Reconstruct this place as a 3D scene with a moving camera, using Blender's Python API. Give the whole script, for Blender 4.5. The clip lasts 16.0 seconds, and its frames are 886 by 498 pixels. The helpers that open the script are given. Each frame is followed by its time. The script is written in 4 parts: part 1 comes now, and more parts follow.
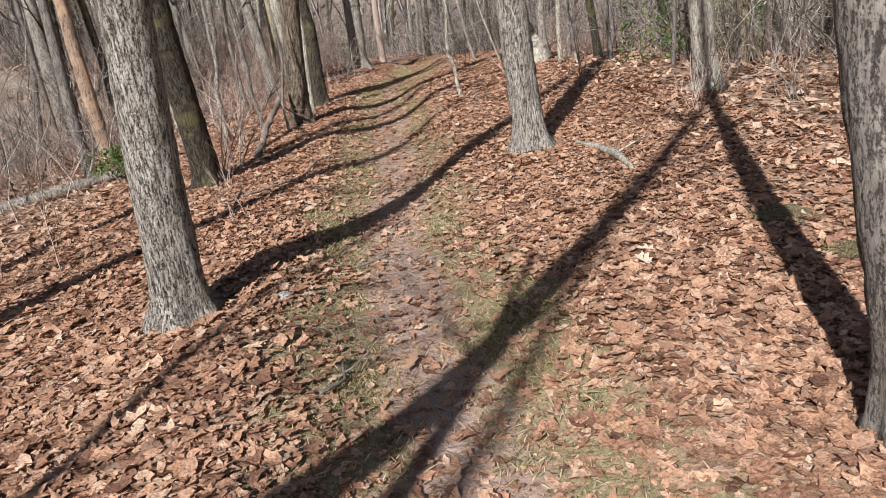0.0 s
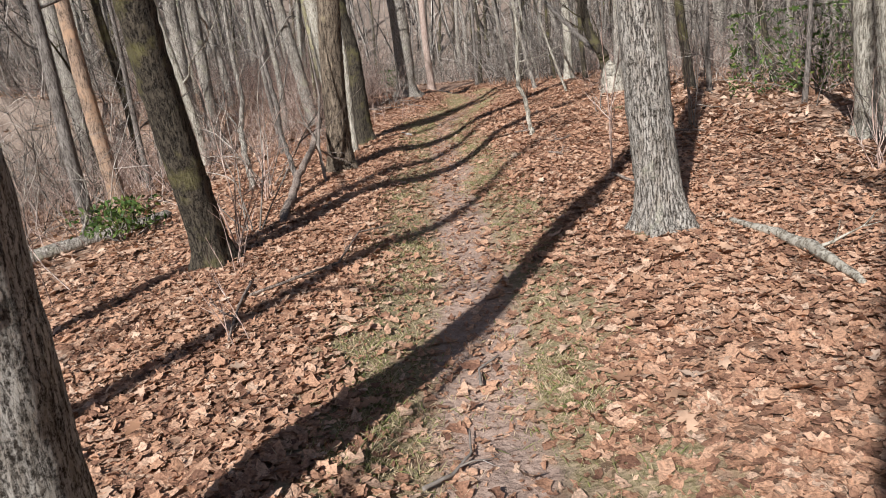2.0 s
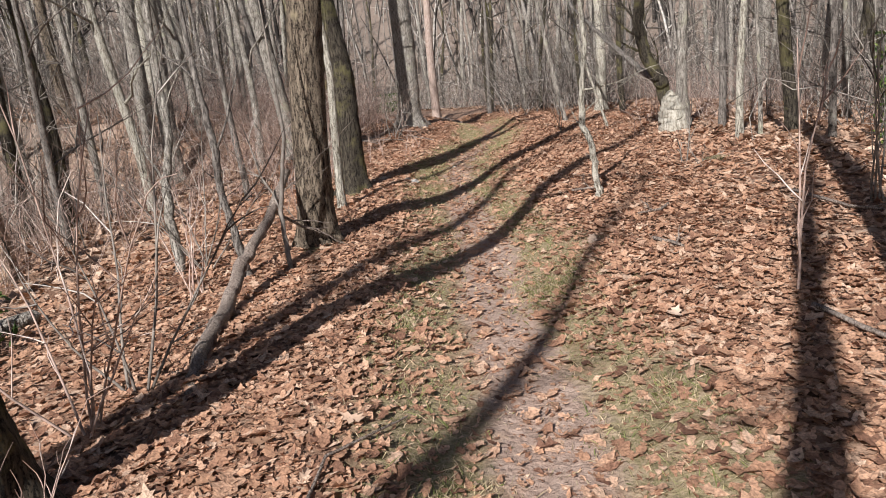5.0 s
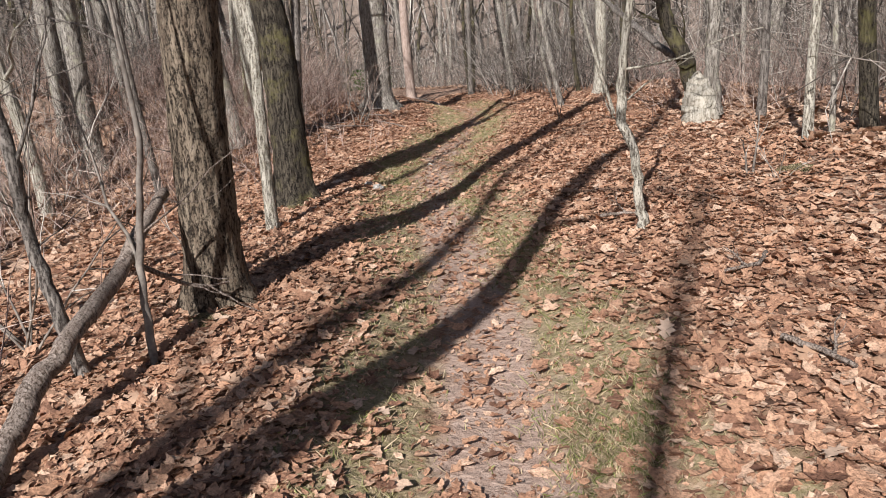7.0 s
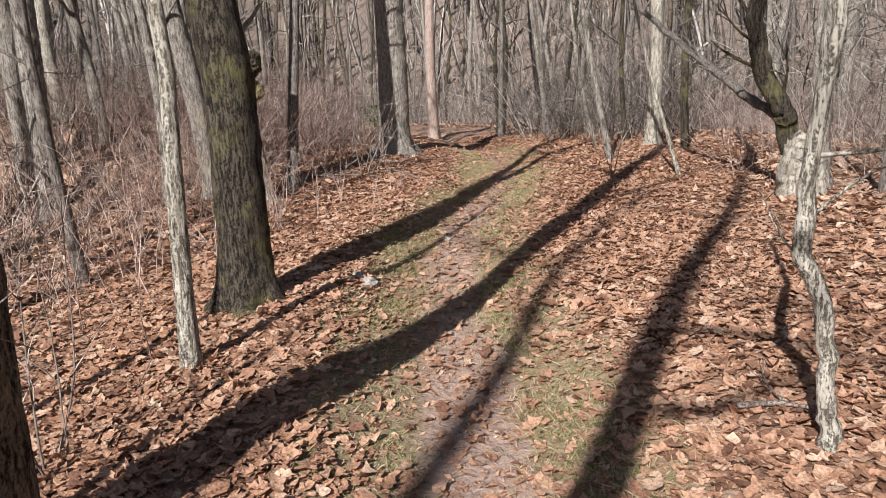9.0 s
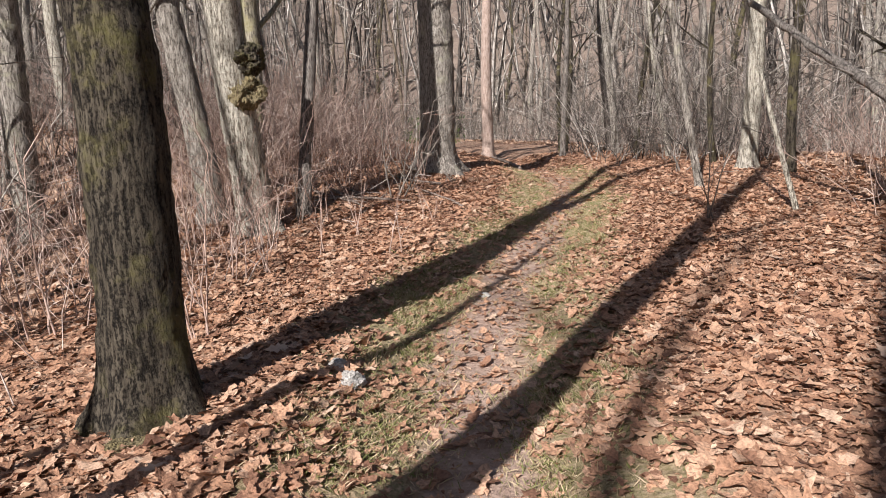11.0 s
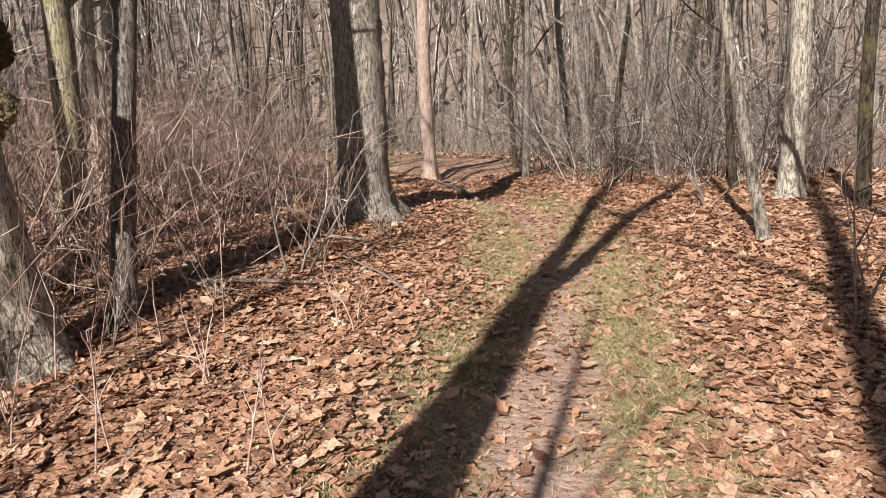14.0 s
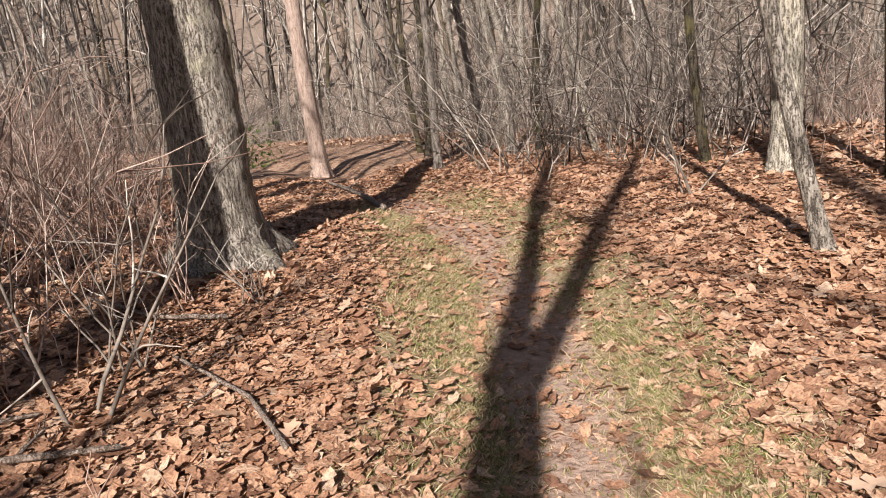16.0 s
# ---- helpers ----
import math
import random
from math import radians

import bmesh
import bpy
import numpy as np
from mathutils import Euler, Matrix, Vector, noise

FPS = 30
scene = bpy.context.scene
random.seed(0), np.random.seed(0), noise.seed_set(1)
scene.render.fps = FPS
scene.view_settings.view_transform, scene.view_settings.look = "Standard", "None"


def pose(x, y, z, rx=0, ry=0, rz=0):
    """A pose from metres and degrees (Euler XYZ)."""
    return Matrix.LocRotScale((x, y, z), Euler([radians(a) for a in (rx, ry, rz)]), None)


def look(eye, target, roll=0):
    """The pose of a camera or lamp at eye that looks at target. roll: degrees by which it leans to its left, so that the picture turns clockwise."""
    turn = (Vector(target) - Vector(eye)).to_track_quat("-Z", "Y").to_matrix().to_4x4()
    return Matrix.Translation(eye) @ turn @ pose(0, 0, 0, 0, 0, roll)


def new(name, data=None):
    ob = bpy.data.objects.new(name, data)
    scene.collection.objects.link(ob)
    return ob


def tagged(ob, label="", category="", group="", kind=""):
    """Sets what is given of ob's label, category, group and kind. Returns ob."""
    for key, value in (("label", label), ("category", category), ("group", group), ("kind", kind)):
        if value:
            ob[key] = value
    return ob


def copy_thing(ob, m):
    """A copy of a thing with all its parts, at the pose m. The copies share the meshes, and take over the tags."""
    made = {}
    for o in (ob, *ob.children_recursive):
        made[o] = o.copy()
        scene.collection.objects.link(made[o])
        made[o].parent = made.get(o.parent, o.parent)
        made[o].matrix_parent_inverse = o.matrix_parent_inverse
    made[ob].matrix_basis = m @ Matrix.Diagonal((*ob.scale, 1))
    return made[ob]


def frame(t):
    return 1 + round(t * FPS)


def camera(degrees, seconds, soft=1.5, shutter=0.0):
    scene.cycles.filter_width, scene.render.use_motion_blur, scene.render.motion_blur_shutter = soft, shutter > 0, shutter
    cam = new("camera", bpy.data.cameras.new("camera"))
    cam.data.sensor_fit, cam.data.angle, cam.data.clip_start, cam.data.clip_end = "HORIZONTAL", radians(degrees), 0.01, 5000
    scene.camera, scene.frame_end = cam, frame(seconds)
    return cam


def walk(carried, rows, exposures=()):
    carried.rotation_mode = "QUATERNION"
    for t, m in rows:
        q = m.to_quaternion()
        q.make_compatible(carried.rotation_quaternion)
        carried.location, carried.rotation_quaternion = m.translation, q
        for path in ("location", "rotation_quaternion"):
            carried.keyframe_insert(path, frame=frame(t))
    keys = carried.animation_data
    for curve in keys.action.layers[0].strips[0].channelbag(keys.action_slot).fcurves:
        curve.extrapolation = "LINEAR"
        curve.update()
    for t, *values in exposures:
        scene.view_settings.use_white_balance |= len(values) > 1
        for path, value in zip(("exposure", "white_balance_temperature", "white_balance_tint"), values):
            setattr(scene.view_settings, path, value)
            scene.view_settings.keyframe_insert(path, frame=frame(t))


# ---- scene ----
cam = camera(62.9, 16.0, soft=0.95)
PATH = [
    (0, (0.077, -0.267, 1.526), (-0.7, 1.47, 0.911), -7.7),
    (0.5, (-0.169, 0.275, 1.507), (-0.921, 2.03, 0.911), -6.8),
    (0.9, (-0.409, 0.699, 1.519), (-1.212, 2.445, 0.967), -7.1),
    (1, (-0.5, 0.786, 1.521), (-1.318, 2.526, 0.969), -7.6),
    (1.5, (-0.833, 1.302, 1.546), (-1.725, 2.997, 0.97), -8.2),
    (1.7, (-0.999, 1.519, 1.519), (-1.892, 3.214, 0.945), -8.0),
    (2, (-1.179, 1.826, 1.558), (-2.058, 3.539, 1.017), -7.7),
    (2.5, (-1.481, 2.388, 1.531), (-2.336, 4.119, 1.008), -7.8),
    (3, (-1.762, 2.877, 1.533), (-2.596, 4.631, 1.059), -6.3),
    (3.5, (-2.042, 3.416, 1.538), (-2.877, 5.186, 1.128), -5.8),
    (3.7, (-2.149, 3.636, 1.537), (-3.022, 5.386, 1.121), -6.0),
    (5.8, (-3.451, 5.823, 1.459), (-4.285, 7.56, 0.921), -5.6),
    (6, (-3.524, 6.052, 1.426), (-4.336, 7.795, 0.875), -5.8),
    (6.5, (-3.792, 6.673, 1.427), (-4.582, 8.423, 0.867), -5.3),
    (7, (-4.052, 7.28, 1.432), (-4.853, 9.03, 0.885), -5.1),
    (7.5, (-4.308, 7.846, 1.448), (-5.175, 9.548, 0.856), -4.2),
    (8, (-4.567, 8.388, 1.464), (-5.458, 10.087, 0.9), -4.5),
    (8.5, (-4.772, 8.971, 1.474), (-5.635, 10.705, 0.975), -4.3),
    (8.7, (-4.869, 9.201, 1.494), (-5.717, 10.948, 1.017), -3.3),
    (10.8, (-5.646, 11.231, 1.293), (-6.589, 12.943, 0.871), -1.9),
    (11, (-5.763, 11.45, 1.317), (-6.763, 13.133, 0.908), -2.2),
    (11.5, (-6.082, 11.917, 1.3), (-7.163, 13.554, 0.912), -3.1),
    (11.6, (-6.139, 12.032, 1.294), (-7.226, 13.667, 0.911), -3.4),
    (12, (-6.373, 12.461, 1.284), (-7.426, 14.114, 0.889), -4.5),
    (12.5, (-6.684, 13.019, 1.323), (-7.704, 14.687, 0.903), -4.5),
    (13, (-6.996, 13.528, 1.346), (-7.968, 15.23, 0.948), -3.9),
    (13.5, (-7.258, 14.067, 1.356), (-8.184, 15.788, 0.933), -4.1),
    (14, (-7.502, 14.555, 1.353), (-8.35, 16.322, 0.952), -3.1),
    (14.5, (-7.804, 15.081, 1.333), (-8.61, 16.873, 0.957), -3.8),
    (15, (-8.065, 15.622, 1.349), (-8.83, 17.419, 0.918), -5.9),
    (15.5, (-8.286, 16.159, 1.344), (-8.953, 17.989, 0.893), -7.7),
    (16, (-8.472, 16.749, 1.359), (-9.076, 18.592, 0.871), -7.9),
]
walk(cam, [(t, look(eye, target, roll)) for t, eye, target, roll in PATH],
     [(0.0, 0.47, 5980, 14), (8.7, 0.52, 6080, 16), (10.8, 0.58, 6150, 17), (13.5, 0.66, 6500, 18), (16.0, 0.69, 6600, 18)])

# ---- light ----
world = bpy.data.worlds.new("sky")
scene.world = world
world.use_nodes = True
wn = world.node_tree.nodes
sky = wn.new("ShaderNodeTexSky")
sky.sky_type = "NISHITA"
sky.sun_disc = False
SUN_ELEV = radians(36)
sky.sun_elevation, sky.sun_rotation = SUN_ELEV, radians(180)
sky.air_density, sky.dust_density = 1.0, 1.5
wn["Background"].inputs[1].default_value = 0.039
world.node_tree.links.new(sky.outputs[0], wn["Background"].inputs[0])
sun_data = bpy.data.lights.new("sun", "SUN")
sun_data.energy, sun_data.angle, sun_data.color = 5.0, radians(0.6), (1.0, 0.95, 0.87)
sun = new("sun", sun_data)
sun.matrix_world = look((0, 0, 0), (-0.05, 1.0, -math.tan(SUN_ELEV)))


# ---- materials ----
def mat(name, rough=0.85):
    m = bpy.data.materials.new(name)
    m.use_nodes = True
    n, l = m.node_tree.nodes, m.node_tree.links
    b = n["Principled BSDF"]
    b.inputs["Roughness"].default_value = rough
    b.inputs["Specular IOR Level"].default_value = 0.2
    return m, n, l, b


def ramp(n, stops):
    r = n.new("ShaderNodeValToRGB")
    e = r.color_ramp.elements
    while len(e) < len(stops):
        e.new(0.5)
    for k, (p, c) in zip(e, stops):
        k.position, k.color = p, (*c, 1)
    return r


def mixer(n, l, fac, a, b, kind="MIX"):
    x = n.new("ShaderNodeMix")
    x.data_type, x.blend_type = "RGBA", kind
    for sock, v in ((x.inputs[0], fac), (x.inputs[6], a), (x.inputs[7], b)):
        if isinstance(v, (int, float)):
            sock.default_value = v
        elif isinstance(v, tuple):
            sock.default_value = (*v, 1)
        else:
            l.new(v, sock)
    return x.outputs[2]


def noise_tex(n, l, vec, scale, detail=4, rough=0.6):
    x = n.new("ShaderNodeTexNoise")
    x.inputs["Scale"].default_value, x.inputs["Detail"].default_value, x.inputs["Roughness"].default_value = scale, detail, rough
    if vec is not None:
        l.new(vec, x.inputs["Vector"])
    return x.outputs["Fac"]


def bump(n, l, b, height, strength, dist):
    x = n.new("ShaderNodeBump")
    x.inputs["Strength"].default_value, x.inputs["Distance"].default_value = strength, dist
    l.new(height, x.inputs["Height"])
    l.new(x.outputs[0], b.inputs["Normal"])


def shifted(n, l, scale):
    """Object coordinates, moved by a random step for each object, then scaled."""
    tc, oi = n.new("ShaderNodeTexCoord"), n.new("ShaderNodeObjectInfo")
    mul = n.new("ShaderNodeMath")
    mul.operation = "MULTIPLY"
    mul.inputs[1].default_value = 37.0
    l.new(oi.outputs["Random"], mul.inputs[0])
    add = n.new("ShaderNodeVectorMath")
    l.new(tc.outputs["Object"], add.inputs[0])
    l.new(mul.outputs[0], add.inputs[1])
    mp = n.new("ShaderNodeMapping")
    mp.inputs["Scale"].default_value = scale
    l.new(add.outputs[0], mp.inputs["Vector"])
    return add.outputs[0], mp.outputs[0]


def bark(name, light, mid, dark, patch, patch_at=0.6, ridge=34.0, deep=0.012):
    m, n, l, b = mat(name, 0.9)
    raw, vec = shifted(n, l, (1, 1, 0.19))
    coarse = noise_tex(n, l, vec, ridge * 1.7, 7, 0.68)
    _, blocks = shifted(n, l, (1, 1, 0.75))
    fine = noise_tex(n, l, blocks, ridge * 2.7, 6, 0.75)
    both = n.new("ShaderNodeMath")
    both.operation = "MULTIPLY_ADD"
    both.inputs[1].default_value = 0.54
    l.new(coarse, both.inputs[0])
    part_b = n.new("ShaderNodeMath")
    part_b.operation = "MULTIPLY"
    part_b.inputs[1].default_value = 0.46
    l.new(fine, part_b.inputs[0])
    l.new(part_b.outputs[0], both.inputs[2])
    plates = ramp(n, [(0.41, (0, 0, 0)), (0.465, (0.35, 0.35, 0.35)), (0.505, (0.85, 0.85, 0.85)), (0.60, (1, 1, 1))])
    l.new(both.outputs[0], plates.inputs[0])
    tone = ramp(n, [(0.38, mid), (0.58, light)])
    l.new(noise_tex(n, l, vec, 26, 8, 0.78), tone.inputs[0])
    c = mixer(n, l, plates.outputs[0], dark, tone.outputs[0])
    pm = ramp(n, [(patch_at, (0, 0, 0)), (patch_at + 0.1, (1, 1, 1))])
    l.new(noise_tex(n, l, raw, 3.2, 7, 0.68), pm.inputs[0])
    c = mixer(n, l, pm.outputs[0], c, mixer(n, l, noise_tex(n, l, raw, 45, 3), patch, light))
    c = mixer(n, l, 0.5, c, mixer(n, l, noise_tex(n, l, raw, 1.6, 3), (0.35, 0.35, 0.35), (1, 1, 1)), "MULTIPLY")
    l.new(c, b.inputs["Base Color"])
    h = mixer(n, l, 0.3, plates.outputs[0], noise_tex(n, l, vec, 60, 5, 0.7))
    bump(n, l, b, h, 1.0, deep)
    return m


BARK_OAK = bark("oak_bark", (0.66, 0.62, 0.54), (0.36, 0.315, 0.25), (0.05, 0.04, 0.03), (0.36, 0.37, 0.22), 0.6, 42, 0.018)
BARK_DARK = bark("dark_mossy_bark", (0.15, 0.128, 0.092), (0.065, 0.053, 0.038), (0.012, 0.01, 0.008), (0.16, 0.15, 0.04), 0.5, 32, 0.018)
BARK_BROWN = bark("brown_ridged_bark", (0.37, 0.30, 0.215), (0.16, 0.12, 0.083), (0.02, 0.015, 0.011), (0.28, 0.24, 0.12), 0.62, 30, 0.016)
BARK_PALE = bark("pale_lichen_bark", (0.60, 0.555, 0.475), (0.30, 0.265, 0.215), (0.09, 0.075, 0.058), (0.36, 0.36, 0.20), 0.57, 36, 0.013)
BARK_GREY = bark("grey_smooth_bark", (0.36, 0.325, 0.28), (0.19, 0.165, 0.14), (0.06, 0.05, 0.042), (0.38, 0.37, 0.30), 0.6, 36, 0.008)
BARK_MOSS = bark("yellow_green_moss", (0.54, 0.45, 0.26), (0.34, 0.28, 0.12), (0.07, 0.055, 0.028), (0.13, 0.105, 0.055), 0.56, 60, 0.02)
BARK_CREAM = bark("cream_lichen_bark", (0.74, 0.70, 0.58), (0.50, 0.46, 0.36), (0.15, 0.125, 0.09), (0.40, 0.38, 0.20), 0.62, 34, 0.013)
BARK_PEEL = bark("peeling_orange_bark", (0.62, 0.44, 0.30), (0.44, 0.33, 0.25), (0.12, 0.085, 0.06), (0.58, 0.34, 0.19), 0.5, 30, 0.012)
BARK_MOSSY_PALE = bark("pale_mossy_bark", (0.60, 0.55, 0.42), (0.33, 0.29, 0.2), (0.07, 0.058, 0.04), (0.33, 0.29, 0.08), 0.48, 32, 0.014)
BARK_PINK = bark("smooth_pinkish_bark", (0.62, 0.49, 0.41), (0.50, 0.38, 0.31), (0.30, 0.22, 0.17), (0.56, 0.46, 0.38), 0.6, 24, 0.006)
WOOD_WHITE = bark("smooth_pale_wood", (0.62, 0.58, 0.48), (0.46, 0.42, 0.33), (0.20, 0.17, 0.125), (0.44, 0.40, 0.27), 0.62, 18, 0.005)
WOOD_BARE = bark("weathered_bare_wood", (0.50, 0.42, 0.35), (0.32, 0.25, 0.20), (0.12, 0.085, 0.06), (0.42, 0.36, 0.29), 0.6, 60, 0.006)


def island_mat(name, stops, rough=0.8, fine=60, trans=0.0, crumple=0.0):
    """Each loose piece takes its own tone."""
    m, n, l, b = mat(name, rough)
    g = n.new("ShaderNodeNewGeometry")
    r = ramp(n, stops)
    l.new(g.outputs["Random Per Island"], r.inputs[0])
    tc = n.new("ShaderNodeTexCoord")
    f = noise_tex(n, l, tc.outputs["Object"], fine, 3)
    sharp = ramp(n, [(0.36, (0.42, 0.39, 0.37)), (0.5, (0.95, 0.95, 0.95)), (0.66, (1.35, 1.32, 1.28))])
    l.new(f, sharp.inputs[0])
    col = mixer(n, l, 0.7, r.outputs[0], sharp.outputs[0], "MULTIPLY")
    l.new(col, b.inputs["Base Color"])
    if crumple:
        bump(n, l, b, f, 0.8, crumple)
    if trans:
        t = n.new("ShaderNodeBsdfTranslucent")
        l.new(r.outputs[0], t.inputs[0])
        mx = n.new("ShaderNodeMixShader")
        mx.inputs[0].default_value = trans
        l.new(b.outputs[0], mx.inputs[1])
        l.new(t.outputs[0], mx.inputs[2])
        l.new(mx.outputs[0], n["Material Output"].inputs[0])
    return m


LEAF = island_mat("dry_oak_leaf", [(0.0, (0.19, 0.10, 0.065)), (0.2, (0.36, 0.20, 0.125)), (0.5, (0.49, 0.285, 0.175)), (0.85, (0.58, 0.37, 0.245)), (1.0, (0.65, 0.47, 0.335))], 0.6, 75, 0.12, 0.01)
LEAF_FAR = island_mat("dry_leaf_far", [(0.0, (0.17, 0.095, 0.06)), (0.4, (0.38, 0.235, 0.15)), (1.0, (0.60, 0.44, 0.32))], 0.75, 45, 0.0, 0.012)
GRASS = island_mat("sparse_spring_grass", [(0.0, (0.14, 0.17, 0.05)), (0.3, (0.26, 0.28, 0.10)), (0.48, (0.40, 0.34, 0.19)), (1.0, (0.60, 0.48, 0.33))], 0.7, 20, 0.2)
TWIG_GREY = island_mat("grey_twig", [(0.0, (0.05, 0.042, 0.036)), (0.45, (0.16, 0.138, 0.115)), (0.75, (0.33, 0.295, 0.25)), (1.0, (0.62, 0.58, 0.51))], 0.85, 14)
TWIG_RED = island_mat("reddish_twig", [(0.0, (0.20, 0.13, 0.10)), (0.5, (0.43, 0.31, 0.25)), (0.85, (0.56, 0.45, 0.38)), (1.0, (0.72, 0.62, 0.54))], 0.8, 14)
FAR_BARK = island_mat("far_bark", [(0.0, (0.04, 0.034, 0.03)), (0.4, (0.14, 0.122, 0.104)), (0.75, (0.33, 0.30, 0.26)), (1.0, (0.66, 0.62, 0.55))], 0.9, 5)
NEEDLE = island_mat("evergreen_leaf", [(0.0, (0.035, 0.07, 0.015)), (0.6, (0.085, 0.14, 0.035)), (1.0, (0.19, 0.23, 0.06))], 0.5, 20, 0.1)
STONE, n_, l_, b_ = mat("pale_stone", 0.85)
tc_ = n_.new("ShaderNodeTexCoord")
r_ = ramp(n_, [(0.3, (0.25, 0.24, 0.21)), (0.7, (0.58, 0.55, 0.50))])
l_.new(noise_tex(n_, l_, tc_.outputs["Object"], 16, 6), r_.inputs[0])
l_.new(r_.outputs[0], b_.inputs["Base Color"])
bump(n_, l_, b_, noise_tex(n_, l_, tc_.outputs["Object"], 40, 5), 0.7, 0.01)


def ground_material():
    m, n, l, b = mat("forest_floor", 0.9)
    tc = n.new("ShaderNodeTexCoord")
    P = tc.outputs["Object"]
    v = n.new("ShaderNodeTexVoronoi")
    v.inputs["Scale"].default_value, v.inputs["Randomness"].default_value = 17, 1
    wv = n.new("ShaderNodeVectorMath")
    nz = n.new("ShaderNodeTexNoise")
    nz.inputs["Scale"].default_value, nz.inputs["Detail"].default_value = 14, 4
    l.new(P, nz.inputs["Vector"])
    sc = n.new("ShaderNodeVectorMath")
    sc.operation = "SCALE"
    sc.inputs["Scale"].default_value = 0.12
    l.new(nz.outputs["Color"], sc.inputs[0])
    l.new(P, wv.inputs[0])
    l.new(sc.outputs[0], wv.inputs[1])
    l.new(wv.outputs[0], v.inputs["Vector"])
    sep = n.new("ShaderNodeSeparateColor")
    l.new(v.outputs["Color"], sep.inputs[0])
    lit = ramp(n, [(0.0, (0.13, 0.075, 0.05)), (0.35, (0.30, 0.18, 0.115)), (0.7, (0.42, 0.28, 0.19)), (1.0, (0.55, 0.40, 0.29))])
    l.new(sep.outputs[0], lit.inputs[0])
    litter = mixer(n, l, 0.6, lit.outputs[0], mixer(n, l, noise_tex(n, l, P, 30, 5), (0.4, 0.38, 0.36), (1.3, 1.3, 1.3)), "MULTIPLY")
    dr = ramp(n, [(0.3, (0.24, 0.165, 0.125)), (0.5, (0.42, 0.305, 0.235)), (0.72, (0.56, 0.43, 0.345))])
    l.new(noise_tex(n, l, P, 16, 9, 0.8), dr.inputs[0])
    dirt = mixer(n, l, 0.5, dr.outputs[0], mixer(n, l, noise_tex(n, l, P, 70, 4), (0.5, 0.5, 0.5), (1.3, 1.3, 1.3)), "MULTIPLY")
    gr = ramp(n, [(0.34, (0.12, 0.10, 0.05)), (0.46, (0.25, 0.215, 0.11)), (0.56, (0.36, 0.285, 0.175)), (0.68, (0.52, 0.42, 0.29))])
    l.new(noise_tex(n, l, P, 38, 9, 0.8), gr.inputs[0])
    ad, ag = n.new("ShaderNodeAttribute"), n.new("ShaderNodeAttribute")
    ad.attribute_name, ag.attribute_name = "dirt", "grass"

    def edge(attr):
        a = n.new("ShaderNodeMath")
        a.operation = "ADD"
        l.new(attr.outputs["Fac"], a.inputs[0])
        l.new(noise_tex(n, l, P, 4.5, 6, 0.7), a.inputs[1])
        r = ramp(n, [(0.78, (0, 0, 0)), (1.0, (1, 1, 1))])
        l.new(a.outputs[0], r.inputs[0])
        return r.outputs[0]

    # greyer brown away from the trail paints haze over the leaf litter
    af = n.new("ShaderNodeAttribute")
    af.attribute_name = "far_haze"
    hz = ramp(n, [(0.3, (0.14, 0.11, 0.088)), (0.55, (0.25, 0.205, 0.165)), (0.75, (0.36, 0.305, 0.25))])
    l.new(noise_tex(n, l, P, 3, 8, 0.75), hz.inputs[0])
    litter = mixer(n, l, af.outputs["Fac"], litter, hz.outputs[0])
    c = mixer(n, l, edge(ag), litter, gr.outputs[0])
    c = mixer(n, l, edge(ad), c, dirt)
    l.new(c, b.inputs["Base Color"])
    bump(n, l, b, mixer(n, l, 0.5, v.outputs["Distance"], noise_tex(n, l, P, 45, 6, 0.7)), 0.8, 0.03)
    return m


GROUND = ground_material()

# ---- lie of the land ----
TRAIL = [(11, -22), (7, -14), (3.6, -7), (1.4, -2.6), (0.2, -0.3), (-0.85, 1.75), (-1.5, 2.8), (-2.45, 4.4), (-3.4, 6.5), (-4.2, 8.1), (-4.95, 9.5), (-5.5, 10.8),
         (-6.9, 13.5), (-7.75, 15.1), (-8.5, 17.5), (-8.9, 19.3), (-9.5, 21.2), (-10.2, 22.7), (-11.2, 24.2), (-12.4, 25.9), (-14.6, 28.6), (-24, 36)]
TR = np.array(TRAIL, float)
SEG = np.hypot(*(TR[1:] - TR[:-1]).T)
RUN = np.concatenate([[0], np.cumsum(SEG)]) - 26.0


def trail(x, y):
    """Along and across the trail (right of it positive)."""
    x, y = np.asarray(x, float), np.asarray(y, float)
    best, s, u = np.full(x.shape, 1e9), np.zeros(x.shape), np.zeros(x.shape)
    for i in range(len(SEG)):
        ax, ay = TR[i]
        dx, dy = (TR[i + 1] - TR[i]) / SEG[i]
        k = np.clip((x - ax) * dx + (y - ay) * dy, 0, SEG[i])
        ex, ey = x - ax - k * dx, y - ay - k * dy
        d = np.hypot(ex, ey)
        m = d < best
        best = np.where(m, d, best)
        s = np.where(m, RUN[i] + k, s)
        u = np.where(m, np.where(ex * dy - ey * dx > 0, d, -d), u)
    return s, u


def smooth(a, lo, hi):
    k = np.clip((a - lo) / (hi - lo), 0, 1)
    return k * k * (3 - 2 * k)


def waves(x, y):
    return (np.sin(0.9 * x + 0.5 * y + 1) * np.sin(0.7 * y - 0.4 * x) * 0.035 + np.sin(2.3 * x - 1.1 * y) * np.sin(1.9 * y + 0.6 * x + 2) * 0.018
            + np.sin(6.1 * x + 2 * y) * np.sin(5.3 * y - 2.2 * x) * 0.007)


